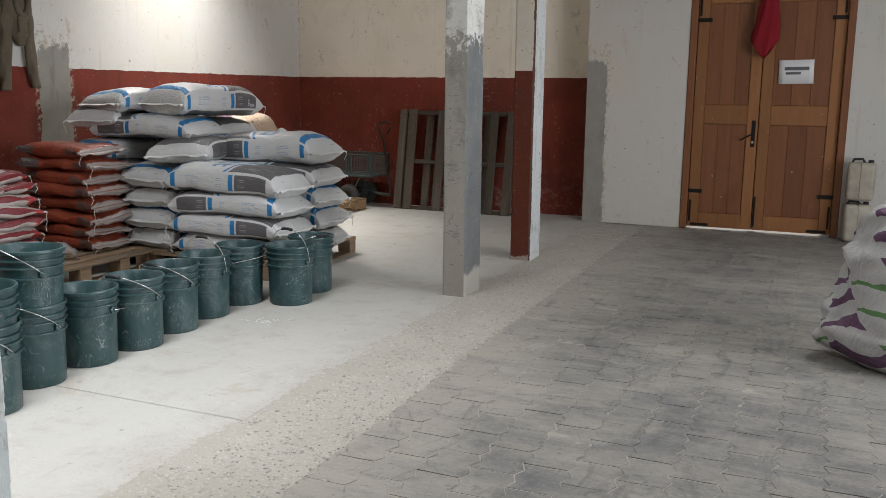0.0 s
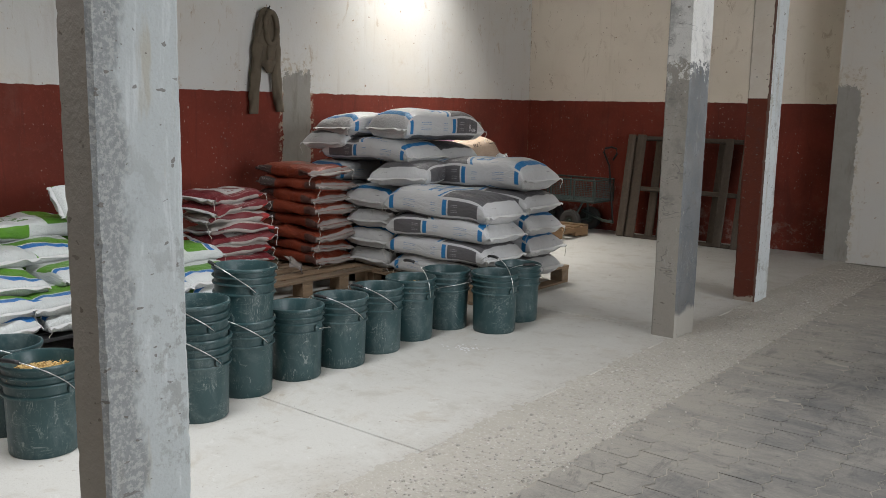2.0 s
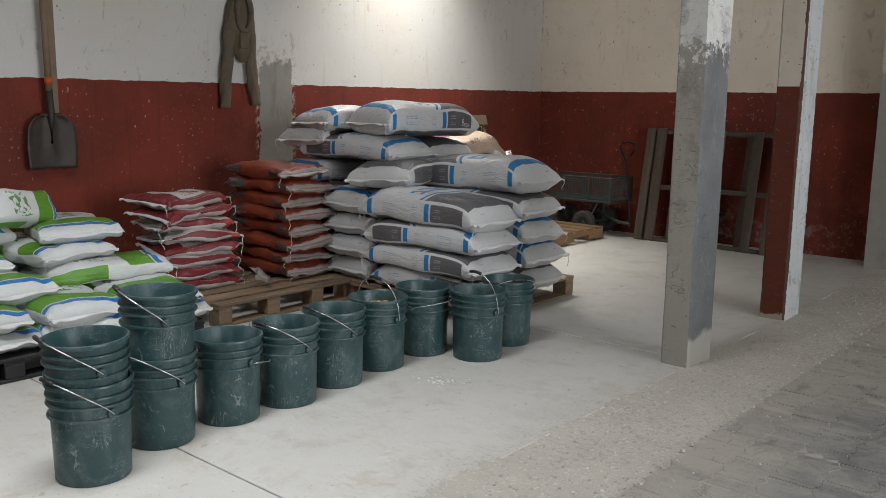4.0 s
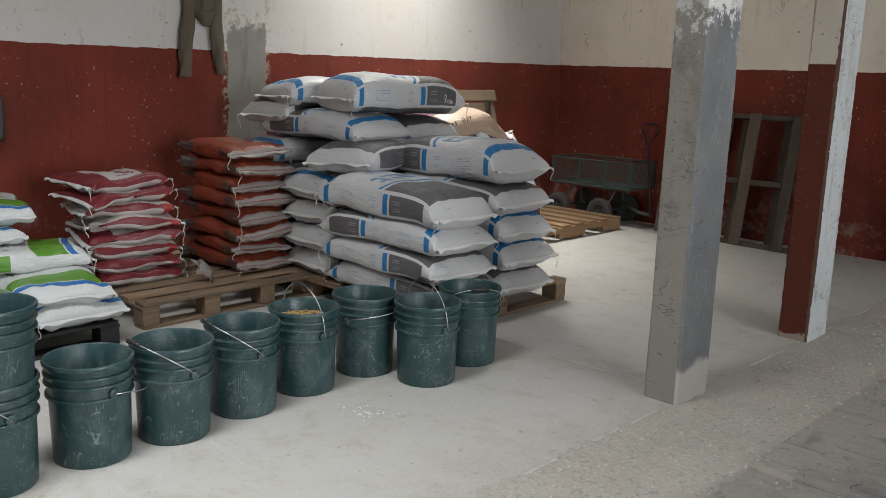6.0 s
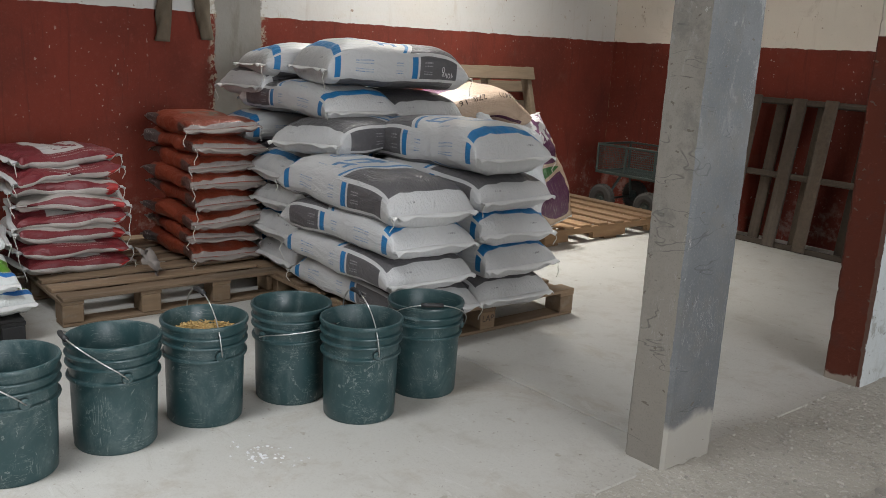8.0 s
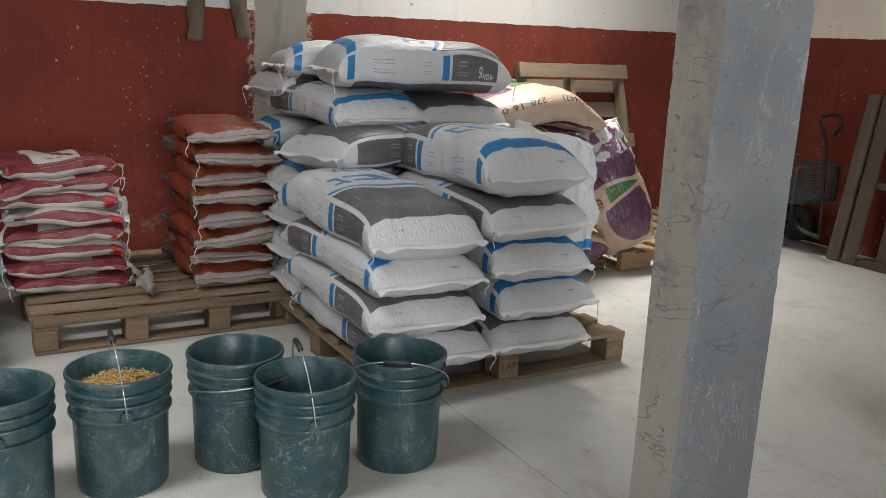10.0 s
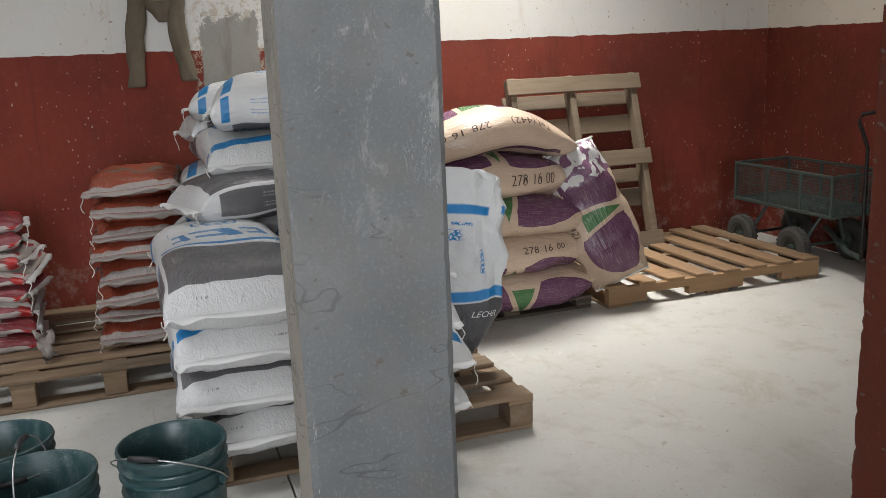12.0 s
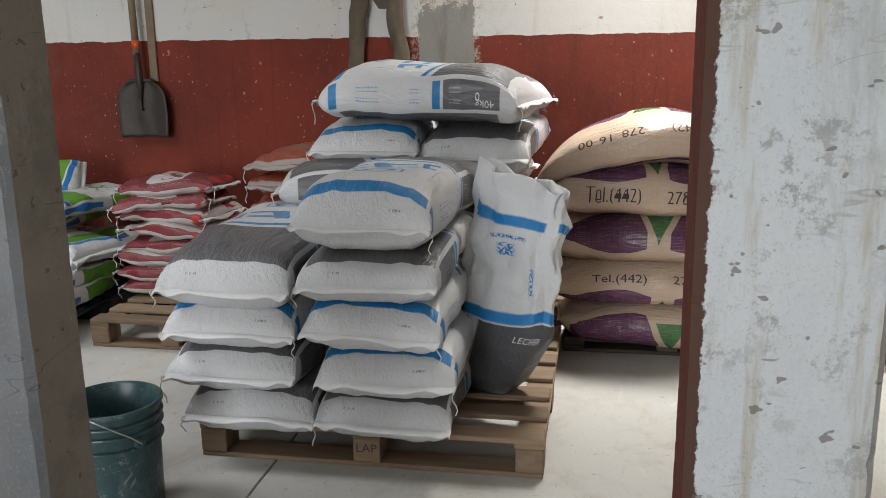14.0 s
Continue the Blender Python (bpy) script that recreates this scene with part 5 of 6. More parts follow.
    for body, size, a0, z0, up in (("LECHER", 0.034, 0.30, 0.235, False), ("40kg", 0.058, -1.02, 0.08, True)):
        t = text_mesh(body, size)
        for vert in t.verts:
            x, y = vert.co.x, vert.co.y
            if up:
                x, y = -y, x
            vert.co = skin((z0 + y) / H, a0 + x / 0.15, 0.006)
        part("print", t, MAT["white_ink"], d, "white printed lettering")


half_empty_sack()


def small_stacks():
    g = "orange sacks in a stack"
    for i in range(8):
        r = random.Random(i + 50)
        sack("orange", X(-4.80 - 0.006 * i + r.uniform(-0.018, 0.018), 5.660 + 0.002 * i + r.uniform(-0.022, 0.022), 0.190 + 0.094 * i, 1, r.uniform(-5, 5), r.uniform(-1.5, 1.5)),
             "flat orange plastic sack with a grey sewn end" if i < 7 else "orange plastic sack on top of its stack", g, ((1, -1), (1, 1)), puff=4.0, rough=2.0, twist=r.uniform(-0.06, 0.06))
    g = "red and white sacks in a stack"
    for i in range(8):
        r = random.Random(i + 80)
        sack("red", Y(-4.81 - 0.010 * i + r.uniform(-0.025, 0.025), 4.925 + r.uniform(-0.03, 0.03), 0.180 + 0.0745 * i, 1, r.uniform(-9, 9), r.uniform(-2, 2)),
             "flat dark red and white printed sack" if i not in (2, 4, 5) else "flat printed sack lying face down, its white back showing", g, ((-1, 1), (1, 1)), 1.0 if i in (2, 4, 5) else 0.0, L=0.50, puff=4.2, rough=2.0, twist=r.uniform(-0.10, 0.10))
    g = "green and white sacks in a pile"
    lab = "flat green and white plastic sack with a blue band"
    spots = [
        (X(-4.44, 4.36, 0.175, 1, 3), 0), (X(-4.43, 3.90, 0.175, 1, -4), 0), (X(-4.46, 3.43, 0.175, 1, 2), 0), (X(-4.47, 2.98, 0.175, 1, -3), 0),
        (X(-4.47, 4.34, 0.265, 1, -4), 1), (X(-4.45, 3.88, 0.265, 1, 3), 0), (X(-4.48, 3.42, 0.265, 1, -6), 0), (X(-4.50, 3.00, 0.265, 1, 5), 0),
        (Y(-4.68, 4.25, 0.375, 1, -8), 0), (X(-4.68, 3.60, 0.365, 1, 6), 0), (X(-4.66, 3.12, 0.365, 1, -4), 0), (Y(-5.15, 4.20, 0.30, 1, 4), 0),
        (X(-4.95, 4.05, 0.475, 1, 8), 0), (X(-4.98, 3.55, 0.460, 1, -7), 0), (X(-4.90, 3.15, 0.465, -1, 10), 0),
        (X(-5.02, 4.22, 0.575, 1, -10), 0), (Y(-5.15, 3.55, 0.565, 1, 6), 0), (Y(-5.18, 3.62, 0.20, 1, 2), 0), (Y(-5.20, 3.55, 0.38, -1, 0), 0),
    ]
    for m, k in spots:
        sack("green", m, lab, g, ((1, 1),), puff=5.0, rough=1.6, crumple=0.014)
    sack("green", pose(-4.98, 3.93, 0.71, 60, 6, 120), "rolled green and white sack on top of the pile", g, ((1, 1),), L=0.6, W=0.22, T=0.16)


small_stacks()


def loose_ends():
    """Torn sack flap hanging beside the red stack, sacks beyond the aisle."""
    bm = bmesh.new()
    rows = []
    for i in range(9):
        f = i / 8
        rows.append([bm.verts.new((-4.52 + 0.03 * math.sin(i + k) + 0.12 * f, 5.17 + 0.05 * f + 0.02 * k * (1 - 0.5 * f) + 0.012 * math.sin(3 * k + i), 0.26 - 0.10 * f + 0.012 * math.cos(2 * i + k))) for k in range(5)])
    for a, b in zip(rows, rows[1:]):
        for k in range(4):
            bm.faces.new((a[k], a[k + 1], b[k + 1], b[k]))
    ob = tagged(part("torn_flap", bm, MAT["band_dull"], smooth=True), "torn greyish sack flap hanging over the pallet", "sack scrap")
    mod = ob.modifiers.new("film", "SOLIDIFY")
    mod.thickness = 0.003
    g = "sacks standing in the aisle"
    sack("film", stand((0.60, 5.45, 0.352), (0.30, 0.05, 0.90), (-0.45, -1, 0.1)), "slumped white and purple film sack standing on the tiles", g, ((1, 1),), 0.1, L=0.76, W=0.60, T=0.30, puff=5.0, e=0.7, rough=2.0, pinch=0.16, crumple=0.10)
    sack("film", stand((0.86, 5.86, 0.385), (0.20, 0, 0.95), (-0.5, -1, 0.1)), "white and purple film sack standing behind another", g, ((1, 1),), -0.2, L=0.82, W=0.58, T=0.30, puff=5.0, e=0.7, rough=2.0, pinch=0.16, crumple=0.10)


loose_ends()


# ---- buckets ----
def bucket_profile():
    out = [(0.0, 0.0), (0.126, 0.0), (0.130, 0.006), (0.1315, 0.05), (0.1355, 0.236), (0.1455, 0.238), (0.1468, 0.242), (0.1455, 0.247), (0.1365, 0.250), (0.1370, 0.283), (0.1475, 0.285), (0.1490, 0.289), (0.1475, 0.293), (0.1385, 0.296),
           (0.1388, 0.315), (0.1485, 0.317), (0.1498, 0.320), (0.1485, 0.324), (0.1395, 0.327), (0.1400, 0.347), (0.1500, 0.350), (0.1518, 0.357), (0.1495, 0.364), (0.1430, 0.3655)]
    inn = [(0.1375, 0.358), (0.132, 0.22), (0.1285, 0.05), (0.126, 0.008), (0.0, 0.007)]
    return out + inn


_bm = lathe(bmesh.new(), bucket_profile(), 48)
bmesh.ops.recalc_face_normals(_bm, faces=_bm.faces[:])
BUCKET = bpy.data.meshes.new("bucket_shell")
_bm.to_mesh(BUCKET)
_bm.free()
BUCKET.materials.append(MAT["bucket"])
BUCKET.polygons.foreach_set("use_smooth", [True] * len(BUCKET.polygons))
BUCKET.set_sharp_from_angle(angle=radians(40))


def grain_heap(parent, level, r, seed):
    rng = random.Random(seed)
    verts, faces = [], []
    for k in range(900):
        a, q = rng.random() * 6.283, math.sqrt(rng.random()) * r
        z = level + 0.022 * (1 - (q / r) ** 2) + rng.uniform(-0.006, 0.006) + 0.010 * noise.noise((q * 20 * math.cos(a), q * 20 * math.sin(a), seed))
        x, y = q * math.cos(a), q * math.sin(a)
        t, ln, w = rng.random() * 6.283, rng.uniform(0.005, 0.009), rng.uniform(0.002, 0.0035)
        dx, dy = math.cos(t), math.sin(t)
        h = rng.uniform(-0.004, 0.004)
        b = len(verts)
        verts += [(x + dx * ln, y + dy * ln, z + h), (x - dx * ln, y - dy * ln, z - h), (x - dy * w, y + dx * w, z), (x + dy * w, y - dx * w, z), (x, y, z + w), (x, y, z - w)]
        faces += [(b, b + 2, b + 4), (b + 2, b + 1, b + 4), (b + 1, b + 3, b + 4), (b + 3, b, b + 4), (b + 2, b, b + 5), (b + 1, b + 2, b + 5), (b + 3, b + 1, b + 5), (b, b + 3, b + 5)]
    me = bpy.data.meshes.new("grain")
    me.from_pydata(verts, [], faces)
    part_mesh("grain", me, MAT["grain"], parent, "heap of yellow feed grain")
    bm = lathe(bmesh.new(), [(0, level + 0.016), (r * 0.5, level + 0.010), (r, level - 0.006), (r, level - 0.012), (0, level - 0.013)], 24)
    part("grain_bed", bm, MAT["grain"], parent)


def bucket(x, y, z=0.0, yaw=0.0, bail=-70, grain=None, label="scuffed dark green plastic bucket with a wire handle", wob=0.0):
    d = thing("bucket", pose(x, y, z, wob, 0, yaw), label, "bucket", "green plastic buckets")
    part_mesh("shell", BUCKET, None, d)
    zb = 0.262
    for s in (1, -1):
        bm = lathe(bmesh.new(), [(0.0, 0.0), (0.017, 0.0), (0.017, 0.010), (0.011, 0.014), (0, 0.014)], 14)
        bmesh.ops.rotate(bm, verts=bm.verts[:], matrix=Matrix.Rotation(radians(90), 3, "Y"))
        bmesh.ops.translate(bm, verts=bm.verts[:], vec=(0.139, 0, zb))
        if s < 0:
            bmesh.ops.rotate(bm, verts=bm.verts[:], matrix=Matrix.Rotation(radians(180), 3, "Z"))
        part("handle_boss", bm, MAT["bucket"], d)
    # bail: half hoop about the bosses, laid over by the angle
    R = 0.158
    ca, sa = math.cos(radians(bail)), math.sin(radians(bail))
    pts = []
    for i in range(25):
        a = math.pi * i / 24
        px, q = R * math.cos(a), 0.195 * math.sin(a) ** 0.8
        pts.append((px, q * sa * -1, zb + q * ca + (0.006 if 0 < i < 24 else 0)))
    hb = part("bail", tube(bmesh.new(), pts, 0.0023, 6), MAT["wire"], d, "bent wire handle", True)
    part("grip", tube(bmesh.new(), [Vector(pts[i]) for i in (10, 11, 12, 13, 14)], 0.0085, 10), MAT["black"], hb, "black plastic grip", True)
    if grain:
        grain_heap(d, grain, 0.1265 + 0.030 * grain, int(x * 100))
    return d


R0 = 0.131
# (front foot x, y) of each bucket
row = [(-2.741, 3.203), (-2.857, 3.533), (-2.873, 3.852), (-2.862, 4.148), (-2.905, 4.467), (-2.944, 4.788), (-2.958, 5.132), (-2.684, 5.252), (-2.749, 5.591), (-2.868, 2.607), (-3.19, 2.615)]


def behind(x, y, ex=-0.05, ey=2.4):
    v = Vector((x - ex, y - ey)).normalized() * R0
    return x + v.x, y + v.y


B = [behind(*p) for p in row]
bucket(*B[0], 0, 2, 53, label="scuffed dark green plastic bucket holding another bucket")
bucket(*B[0], 0.150, -8, 54, label="dark green plastic bucket nested in another", wob=1.0)
bucket(*B[1], 0, 5, 54, label="scuffed dark green plastic bucket holding another bucket")
bucket(B[1][0] + 0.004, B[1][1], 0.245, -20, 54, label="dark green plastic bucket nested in another", wob=-1.2)
bucket(*B[2], 0, 8, -104)
bucket(*B[3], 0, 4, 53)
bucket(*B[4], 0, -3, 53)
bucket(*B[5], 0, -3, 5, 0.300, "dark green plastic bucket with yellow feed grain inside")
bucket(*B[6], 0, -76, -78, 0.245, "dark green plastic bucket with a little feed grain")
bucket(*B[7], 0, -10, 7, label="grey-green dusty plastic bucket, its handle upright")
bucket(*B[8], 0, 60, 53)
bucket(*B[9], 0, 20, 50, 0.305, "dark green plastic bucket with pale feed grain inside")
bucket(*B[10], 0, 30, 52)


# ---- things on the west wall ----
def jacket():
    d = thing("jacket", pose(XW + 0.05, 5.885, 1.27), "worn khaki jacket hanging on the wall", "jacket")

    def limb(name, pts, radii, flat, seed):
        bm = bmesh.new()
        seg, rings = 20, []
        n = (len(pts) - 1) * 8
        for i in range(n + 1):
            f = i / 8
            k = min(int(f), len(pts) - 2)
            f -= k
            y = pts[k][0] + (pts[k + 1][0] - pts[k][0]) * f
            z = pts[k][1] + (pts[k + 1][1] - pts[k][1]) * f
            r = radii[k] + (radii[k + 1] - radii[k]) * f
            ring = []
            for s in range(seg):
                a = 2 * math.pi * s / seg
                w = 1 + 0.30 * noise.noise((math.cos(a) * 1.6 + seed, math.sin(a) * 1.6, z * 9)) + 0.12 * math.sin(3 * a + z * 20)
                ring.append(bm.verts.new((flat * r * w * math.sin(a), y + r * w * math.cos(a), z)))
            rings.append(ring)
        for p, q in zip(rings, rings[1:]):
            for s in range(seg):
                bm.faces.new((p[s], p[(s + 1) % seg], q[(s + 1) % seg], q[s]))
        bm.faces.new(rings[0][::-1])
        bm.faces.new(rings[-1])
        bmesh.ops.recalc_face_normals(bm, faces=bm.faces[:])
        part(name, bm, MAT["khaki"], d, smooth=True)

    limb("torso", [(0.03, 0.34), (0.02, 0.42), (0.0, 0.58), (0.0, 0.76), (0.005, 0.84), (0.01, 0.87)], [0.03, 0.085, 0.105, 0.085, 0.06, 0.02], 0.5, 1)
    limb("sleeve", [(-0.145, 0.0), (-0.135, 0.15), (-0.115, 0.33), (-0.085, 0.55), (-0.05, 0.75), (-0.03, 0.82)], [0.042, 0.045, 0.048, 0.05, 0.05, 0.03], 0.7, 2)
    limb("sleeve", [(0.135, 0.02), (0.115, 0.15), (0.095, 0.33), (0.095, 0.55), (0.06, 0.75), (0.04, 0.82)], [0.045, 0.046, 0.045, 0.05, 0.05, 0.03], 0.7, 3)
    ring = [(0.05, 0.012 + 0.062 * math.cos(2 * math.pi * k / 20), 0.70 + 0.13 * math.sin(2 * math.pi * k / 20)) for k in range(21)]
    part("collar", tube(bmesh.new(), ring, 0.024, 8), MAT["khaki"], d, "folded khaki collar", True)
    part("pocket", one_box((0.045, -0.035, 0.44), (0.062, 0.045, 0.56), 0.006), MAT["khaki"], d, "sewn-on pocket")
    bm = tube(bmesh.new(), [(-0.05, 0.01, 0.86), (0.03, 0.01, 0.865), (0.04, 0.01, 0.88)], 0.006)
    part("hook", bm, MAT["iron"], d, "iron wall hook")


jacket()


def shovel():
    d = thing("shovel", pose(XW + 0.055, 4.405, 0.885), "worn steel shovel hanging blade down on the red wall", "shovel")
    n, w = 18, 14
    bm = bmesh.new()
    grid = []
    for i in range(n + 1):
        f = i / n
        half = 0.168 - 0.018 * f
        if f > 0.62:
            half *= math.sqrt(max(0.02, 1 - ((f - 0.62) / 0.40) ** 2.4))
        if f < 0.45:
            half *= 0.90 + 0.10 * math.sin(f / 0.45 * math.pi / 2)
        r = []
        for j in range(w + 1):
            q = -1 + 2 * j / w
            x = 0.03 * q * q - 0.012 * math.exp(-(q / 0.18) ** 2) * f * -2.2 + 0.006 * noise.noise((q * 3, f * 4, 0))
            r.append(bm.verts.new((x, half * q, 0.345 * f + (0.012 * noise.noise((q * 4, 0, 5)) if i == 0 else 0))))
        grid.append(r)
    for a, b in zip(grid, grid[1:]):
        for j in range(w):
            bm.faces.new((a[j], a[j + 1], b[j + 1], b[j]))
    blade = part("blade", bm, MAT["rust"], d, "rusty dark steel blade", True)
    mod = blade.modifiers.new("plate", "SOLIDIFY")
    mod.thickness = 0.003
    part("socket", tube(bmesh.new(), [(0.02, 0, 0.16), (0.03, 0, 0.33), (0.03, -0.005, 0.50)], [0.006, 0.022, 0.021], 12), MAT["rust"], d, smooth=True)
    part("tread", one_box((0.0, -0.07, 0.332), (0.03, 0.07, 0.350), 0.004), MAT["rust"], d)
    part("tape", tube(bmesh.new(), [(0.03, -0.005, 0.53), (0.03, -0.006, 0.575)], 0.0235, 12), MAT["orange"], d, "orange tape", True)
    part("shaft", tube(bmesh.new(), [(0.03, -0.005, 0.49), (0.03, -0.01, 0.9), (0.03, -0.02, 1.45)], [0.021, 0.0205, 0.019], 12), MAT["handle_wood"], d, "worn wooden shaft", True)
    part("wall_strip", one_box((-0.053, 0.035, 0.33), (-0.035, 0.085, 1.5), 0.004), MAT["handle_wood"], d, "dark wooden batten")


shovel()


# ---- garden cart ----
def cart():
    d = thing("garden_cart", pose(-5.22, 9.43, 0), "dark green steel mesh garden cart with pneumatic wheels", "cart")
    L, W, z0, z1 = 0.87, 0.45, 0.35, 0.585
    g = MAT["mesh_green"]
    for lo, hi in [((0, 0, z0), (L, 0.02, z0 + 0.02)), ((0, W - 0.02, z0), (L, W, z0 + 0.02)), ((0, 0.02, z0), (0.02, W - 0.02, z0 + 0.02)), ((L - 0.02, 0.02, z0), (L, W - 0.02, z0 + 0.02)),
                   ((0, 0, z1), (L, 0.018, z1 + 0.018)), ((0, W - 0.018, z1), (L, W, z1 + 0.018)), ((0, 0.018, z1), (0.018, W - 0.018, z1 + 0.018)), ((L - 0.018, 0.018, z1), (L, W - 0.018, z1 + 0.018))]:
        part("rail", one_box(lo, hi, 0.003), g, d)
    for x in (0.0, 0.30, 0.60, L - 0.018):
        for y in (0.0, W - 0.018):
            part("post", one_box((x, y, z0 + 0.0205), (x + 0.018, y + 0.018, z1 - 0.0005), 0.002), g, d)

    def net(name, origin, ax, lx, az, lz, step):
        bm = bmesh.new()
        o, ax, az = Vector(origin), Vector(ax), Vector(az)
        k = 0.0016
        i = step
        while i < lx:
            tube(bm, [o + ax * i, o + ax * i + az * lz], k, 4)
            i += step
        i = step
        while i < lz:
            tube(bm, [o + az * i, o + az * i + ax * lx], k, 4)
            i += step
        part(name, bm, g, d, "dark wire mesh panel")

    net("mesh_side", (0.02, 0.009, z0 + 0.02), (1, 0, 0), L - 0.04, (0, 0, 1), z1 - z0 - 0.02, 0.02)
    net("mesh_side", (0.02, W - 0.009, z0 + 0.02), (1, 0, 0), L - 0.04, (0, 0, 1), z1 - z0 - 0.02, 0.02)
    net("mesh_end", (0.009, 0.02, z0 + 0.02), (0, 1, 0), W - 0.04, (0, 0, 1), z1 - z0 - 0.02, 0.02)
    net("mesh_end", (L - 0.009, 0.02, z0 + 0.02), (0, 1, 0), W - 0.04, (0, 0, 1), z1 - z0 - 0.02, 0.02)
    net("mesh_floor", (0.02, 0.02, z0 + 0.008), (1, 0, 0), L - 0.04, (0, 1, 0), W - 0.04, 0.025)
    part("floor_sheet", one_box((0.02, 0.02, z0 - 0.004), (L - 0.02, W - 0.02, z0)), g, d)
    for x, steer in ((0.10, False), (0.58, True)):
        part("axle", tube(bmesh.new(), [(x, 0.0, 0.13), (x, W, 0.13)], 0.010, 8), g, d)
        part("fork", tube(bmesh.new(), [(x, 0.06, 0.13), (x + 0.05, W / 2 - 0.06, z0 - 0.02), (x + 0.05, W / 2 + 0.06, z0 - 0.02), (x, W - 0.06, 0.13)], 0.012, 8), g, d)
        for y in (0.0, W):
            prof = [(0.05, -0.03), (0.075, -0.038), (0.105, -0.036), (0.124, -0.022), (0.13, 0.0), (0.124, 0.022), (0.105, 0.036), (0.075, 0.038), (0.05, 0.03), (0.05, -0.03)]
            bm = lathe(bmesh.new(), prof, 28)
            for k in range(28):
                a = 2 * math.pi * k / 28
                for s in (-1, 1):
                    tb = bmesh.ops.create_cube(bm, size=1.0)["verts"]
                    for v in tb:
                        v.co = Vector((0.1225 + v.co.x * 0.012, v.co.y * 0.012, s * 0.014 + v.co.z * 0.02))
                    bmesh.ops.rotate(bm, verts=tb, matrix=Matrix.Rotation(a, 3, "Z"))
            bmesh.ops.rotate(bm, verts=bm.verts[:], matrix=Matrix.Rotation(radians(90), 3, "X"))
            bmesh.ops.translate(bm, verts=bm.verts[:], vec=(x, y, 0.132))
            wh = part("tyre", bm, MAT["tyre"], d, "dusty black rubber tyre")
            bm = lathe(bmesh.new(), [(0, -0.03), (0.02, -0.03), (0.025, -0.012), (0.052, -0.02), (0.052, 0.02), (0.025, 0.012), (0.02, 0.03), (0, 0.03)], 20)
            bmesh.ops.rotate(bm, verts=bm.verts[:], matrix=Matrix.Rotation(radians(90), 3, "X"))
            bmesh.ops.translate(bm, verts=bm.verts[:], vec=(x, y, 0.132))
            part("rim", bm, g, wh)
    hx, hy = L - 0.14, W / 2
    part("drawbar", tube(bmesh.new(), [(0.60, hy, 0.24), (0.95, 0.06, 0.17), (1.10, 0.01, 0.17)], 0.016, 8), g, d)
    pts = [(1.10, 0.01, 0.16), (1.03, 0.08, 0.42), (0.94, 0.17, 0.76), (0.895, 0.17, 0.85), (0.865, 0.17, 0.905), (0.875, 0.18, 0.945), (0.945, 0.20, 0.96), (0.99, 0.22, 0.945), (1.0, 0.22, 0.89), (0.955, 0.22, 0.82)]
    part("pull_handle", tube(bmesh.new(), pts, 0.011, 8), MAT["iron"], d, "black bent steel handle", True)


cart()


# ---- by the door ----
def jerrycan(x, y, z, yaw, label):
    d = thing("jerrycan", pose(x, y, z, 0, 0, yaw), label, "jerrycan", "stacked jerrycans")
    bm = one_box((-0.115, -0.09, 0), (0.115, 0.09, 0.34), 0.0)
    bmesh.ops.bevel(bm, geom=bm.edges[:], offset=0.035, segments=4, affect="EDGES", profile=0.5)
    bmesh.ops.subdivide_edges(bm, edges=bm.edges[:], cuts=1)
    for v in bm.verts:
        v.co += v.co.normalized() * 0.006 * noise.noise(v.co * 9 + Vector((z, 0, 0)))
    part("can_body", bm, MAT["can"], d, smooth=True)
    part("seam", one_box((-0.004, -0.0945, 0.03), (0.004, 0.0945, 0.343), 0.002), MAT["can"], d)
    part("grip", tube(bmesh.new(), [(-0.08, 0, 0.335), (-0.07, 0, 0.365), (0.0, 0, 0.37), (0.02, 0, 0.335)], 0.011, 8), MAT["black"], d, "dark handle", True)
    part("cap", lathe(bmesh.new(), [(0, 0.362), (0.022, 0.362), (0.024, 0.338), (0.024, 0.33), (0, 0.33)], 16, (0.07, 0, 0)), MAT["black"], d, "dark screw cap", True)


jerrycan(0.55, 9.49, 0, 8, "yellowed white plastic jerrycan standing on the floor")
jerrycan(0.56, 9.49, 0.375, -4, "yellowed white plastic jerrycan stacked on another")


# ---- floor litter ----
def litter():
    rng = random.Random(11)
    spots = [(-3.095, 7.47, 0.012)] + [(rng.uniform(-5.2, -1.9), rng.uniform(2.2, 9.3), rng.uniform(0.002, 0.006)) for _ in range(260)]
    spots += [(rng.uniform(-1.3, 1.2), rng.uniform(2.2, 9.3), rng.uniform(0.003, 0.007)) for _ in range(120)]
    scatter("floor_litter", spots, rng, MAT["stone"], "scattered crumbs, chips and grit on the floor")
    pale = [(rng.gauss(-2.63, 0.06), rng.gauss(4.90, 0.05), rng.uniform(0.002, 0.009)) for _ in range(55)]
    scatter("plaster_crumbs", pale, rng, MAT["film"], "white plaster crumbs spilled on the slab")


def scatter(name, spots, rng, material, label):
    verts, faces = [], []
    for x, y, r in spots:
        b = len(verts)
        a0, st = rng.random() * 6.28, rng.uniform(0.4, 1)
        for i in range(5):
            a = a0 + i * 1.2566
            verts.append((x + r * math.cos(a), y + r * st * math.sin(a), 0.0))
        verts.append((x, y, r * 0.5))
        for i in range(5):
            faces.append((b + i, b + (i + 1) % 5, b + 5))
    me = bpy.data.meshes.new(name)
    me.from_pydata(verts, [], faces)
    tagged(part_mesh(name, me, material), label, "litter", kind="stuff")


litter()


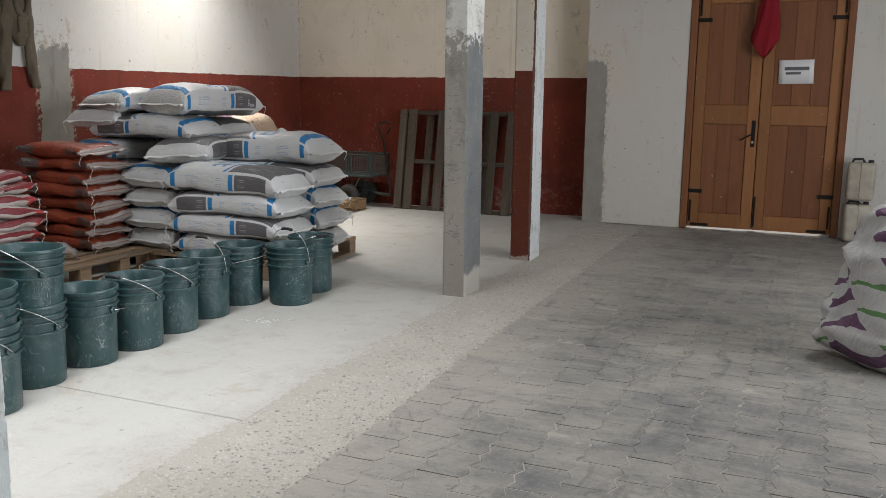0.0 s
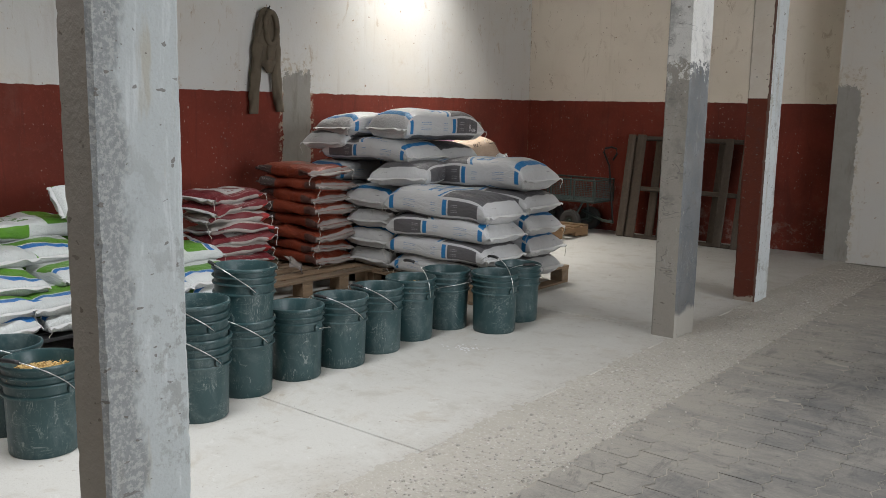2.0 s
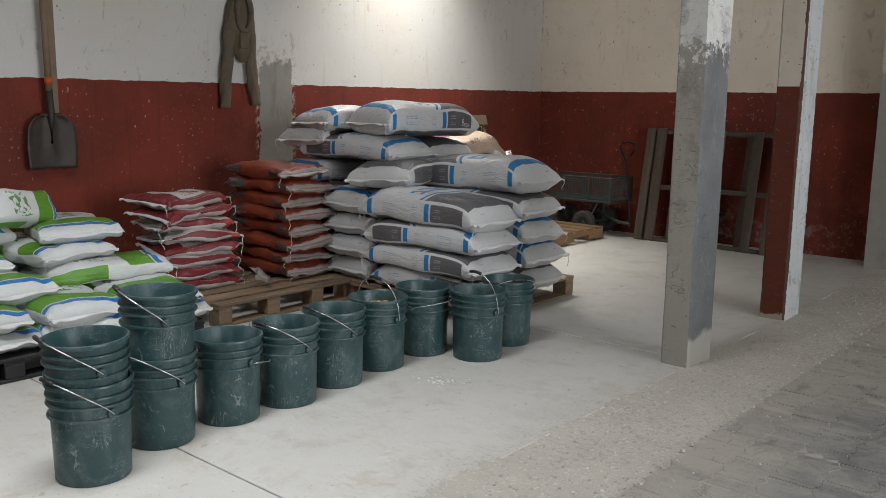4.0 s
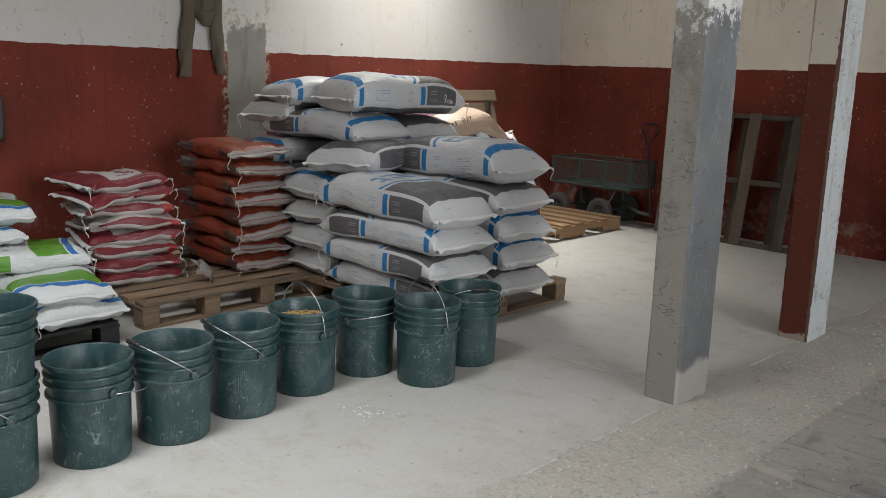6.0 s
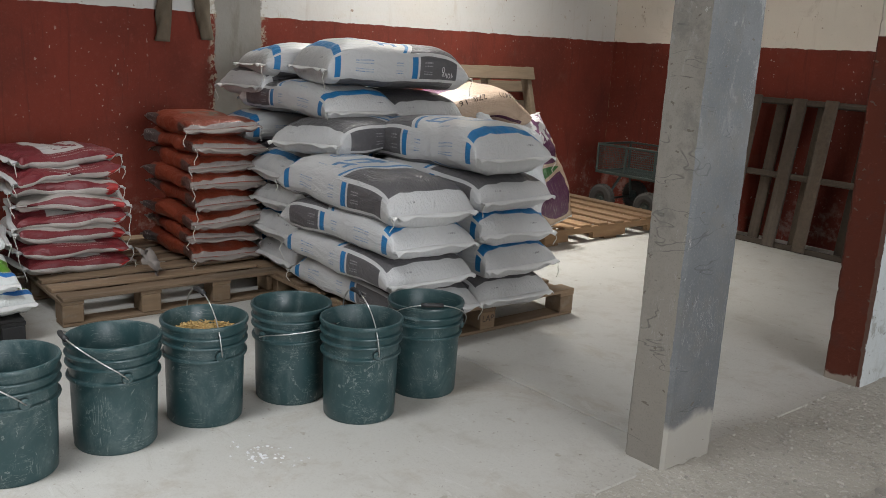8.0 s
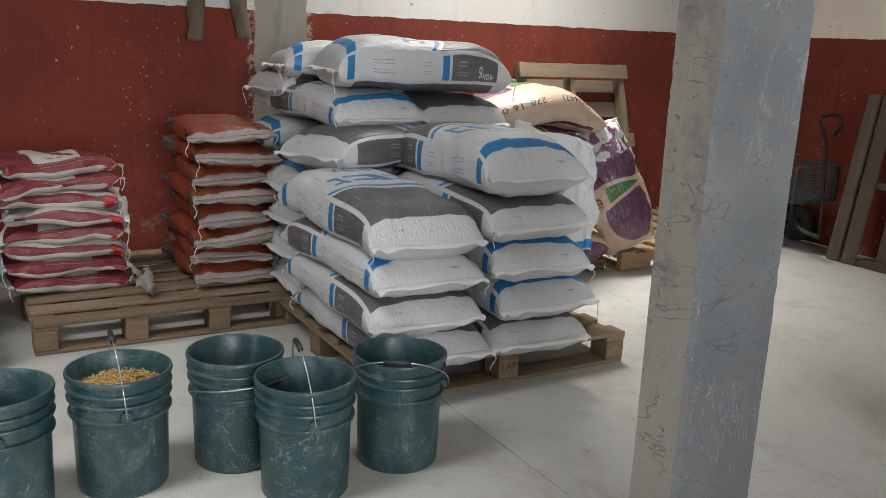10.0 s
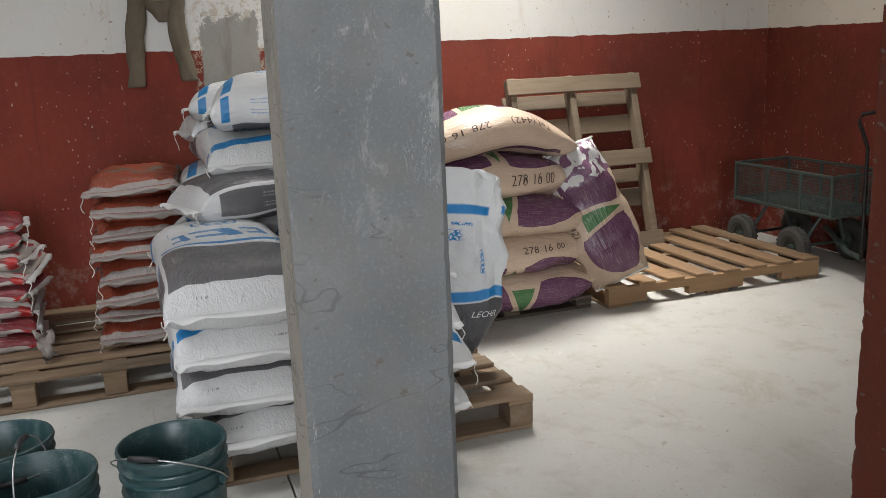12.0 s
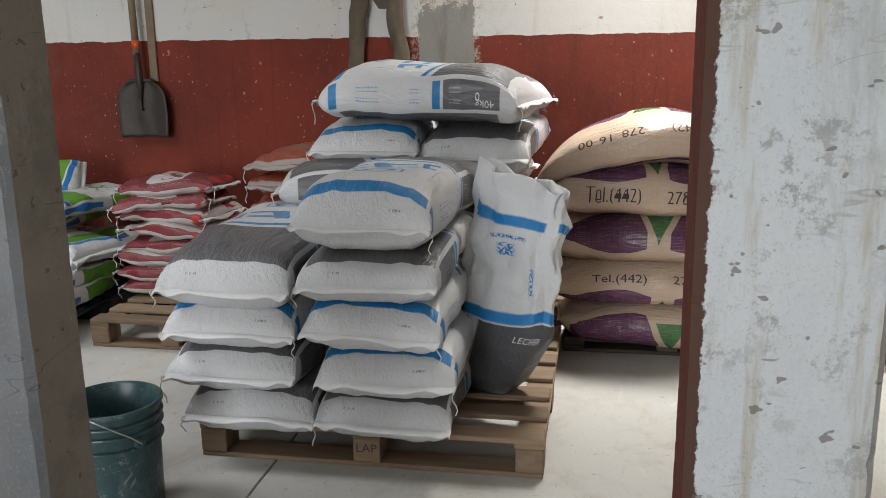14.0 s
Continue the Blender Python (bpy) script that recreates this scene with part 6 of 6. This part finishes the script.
# ---- aisle floor tiles ----
def tiles():
    """Interlocking pavers: straight joints across the aisle, zigzag joints along it."""
    w, s, gap, zig = 0.163, 0.206, 0.006, 0.0115
    floor = thing("floor_tiles", pose(0, 0, 0), "worn grey interlocking concrete pavers with dusty zigzag joints", "floor", kind="structure")
    meshes = []
    for k in range(8):
        bm = one_box((gap / 2, gap / 2, -0.02), (w - gap / 2, s - gap / 2, 0.0))
        bmesh.ops.subdivide_edges(bm, edges=[e for e in bm.edges if abs(e.verts[0].co.y - e.verts[1].co.y) > 0.05 and all(v.co.z > -0.001 for v in e.verts)], cuts=3, use_grid_fill=True)
        rng = random.Random(k)
        for v in bm.verts:
            q = round(v.co.y / s * 4)
            v.co.x += zig if q % 2 else -zig
            v.co += Vector((rng.uniform(-0.002, 0.002), rng.uniform(-0.002, 0.002), rng.uniform(-0.0014, 0.0006) if v.co.z > -0.001 else 0))
        bmesh.ops.triangulate(bm, faces=bm.faces[:])
        me = bpy.data.meshes.new("tile")
        bm.to_mesh(me)
        bm.free()
        me.materials.append(MAT["tile"])
        meshes.append(me)
    rng = random.Random(3)
    verts, faces = [], []
    x, col = TX + 0.012 + zig, 0
    while x < XE - 0.1:
        y = YD - s - (col % 2) * s / 2
        while y > YS:
            z = rng.uniform(-0.0012, 0.0012)
            me = rng.choice(meshes)
            if 3.2 < y < 7.6 and x < 0.75 and len(floor.children) < 300:
                ob = new("tile", me)
                ob.parent = floor
                ob.location = (x, y, z)
            else:
                b = len(verts)
                verts += [(x + v.co.x, y + v.co.y, z + v.co.z) for v in me.vertices]
                faces += [tuple(b + i for i in p.vertices) for p in me.polygons]
            y -= s
        x += w
        col += 1
    me = bpy.data.meshes.new("tile_field")
    me.from_pydata(verts, [], faces)
    ob = part_mesh("tile_field", me, MAT["tile"], floor)
    ob["kind"] = "stuff"


tiles()


def dust_bed():
    """Dust that fills the joints and laps over worn tile edges here and there."""
    st = 0.034
    nx, ny = int((1.6 - TX) / st), int((YD - 1.5) / st)
    co = [(TX + 0.012 + i * st, 1.5 + j * st) for j in range(ny + 1) for i in range(nx + 1)]
    verts = [(x, y, -0.0023 + 0.0004 * noise.noise((x * 1.7, y * 1.7, 4.0)) + 0.0006 * noise.noise((x * 7, y * 7, 1.0)) + 0.0006 * noise.noise((x * 23, y * 23, 2.0))) for x, y in co]
    faces = [(j * (nx + 1) + i, j * (nx + 1) + i + 1, (j + 1) * (nx + 1) + i + 1, (j + 1) * (nx + 1) + i) for j in range(ny) for i in range(nx)]
    me = bpy.data.meshes.new("floor_dust")
    me.from_pydata(verts, [], faces)
    tagged(part_mesh("floor_dust", me, MAT["grout"], smooth=True), "pale dust packed in the joints of the floor tiles", "dust", kind="stuff")


dust_bed()
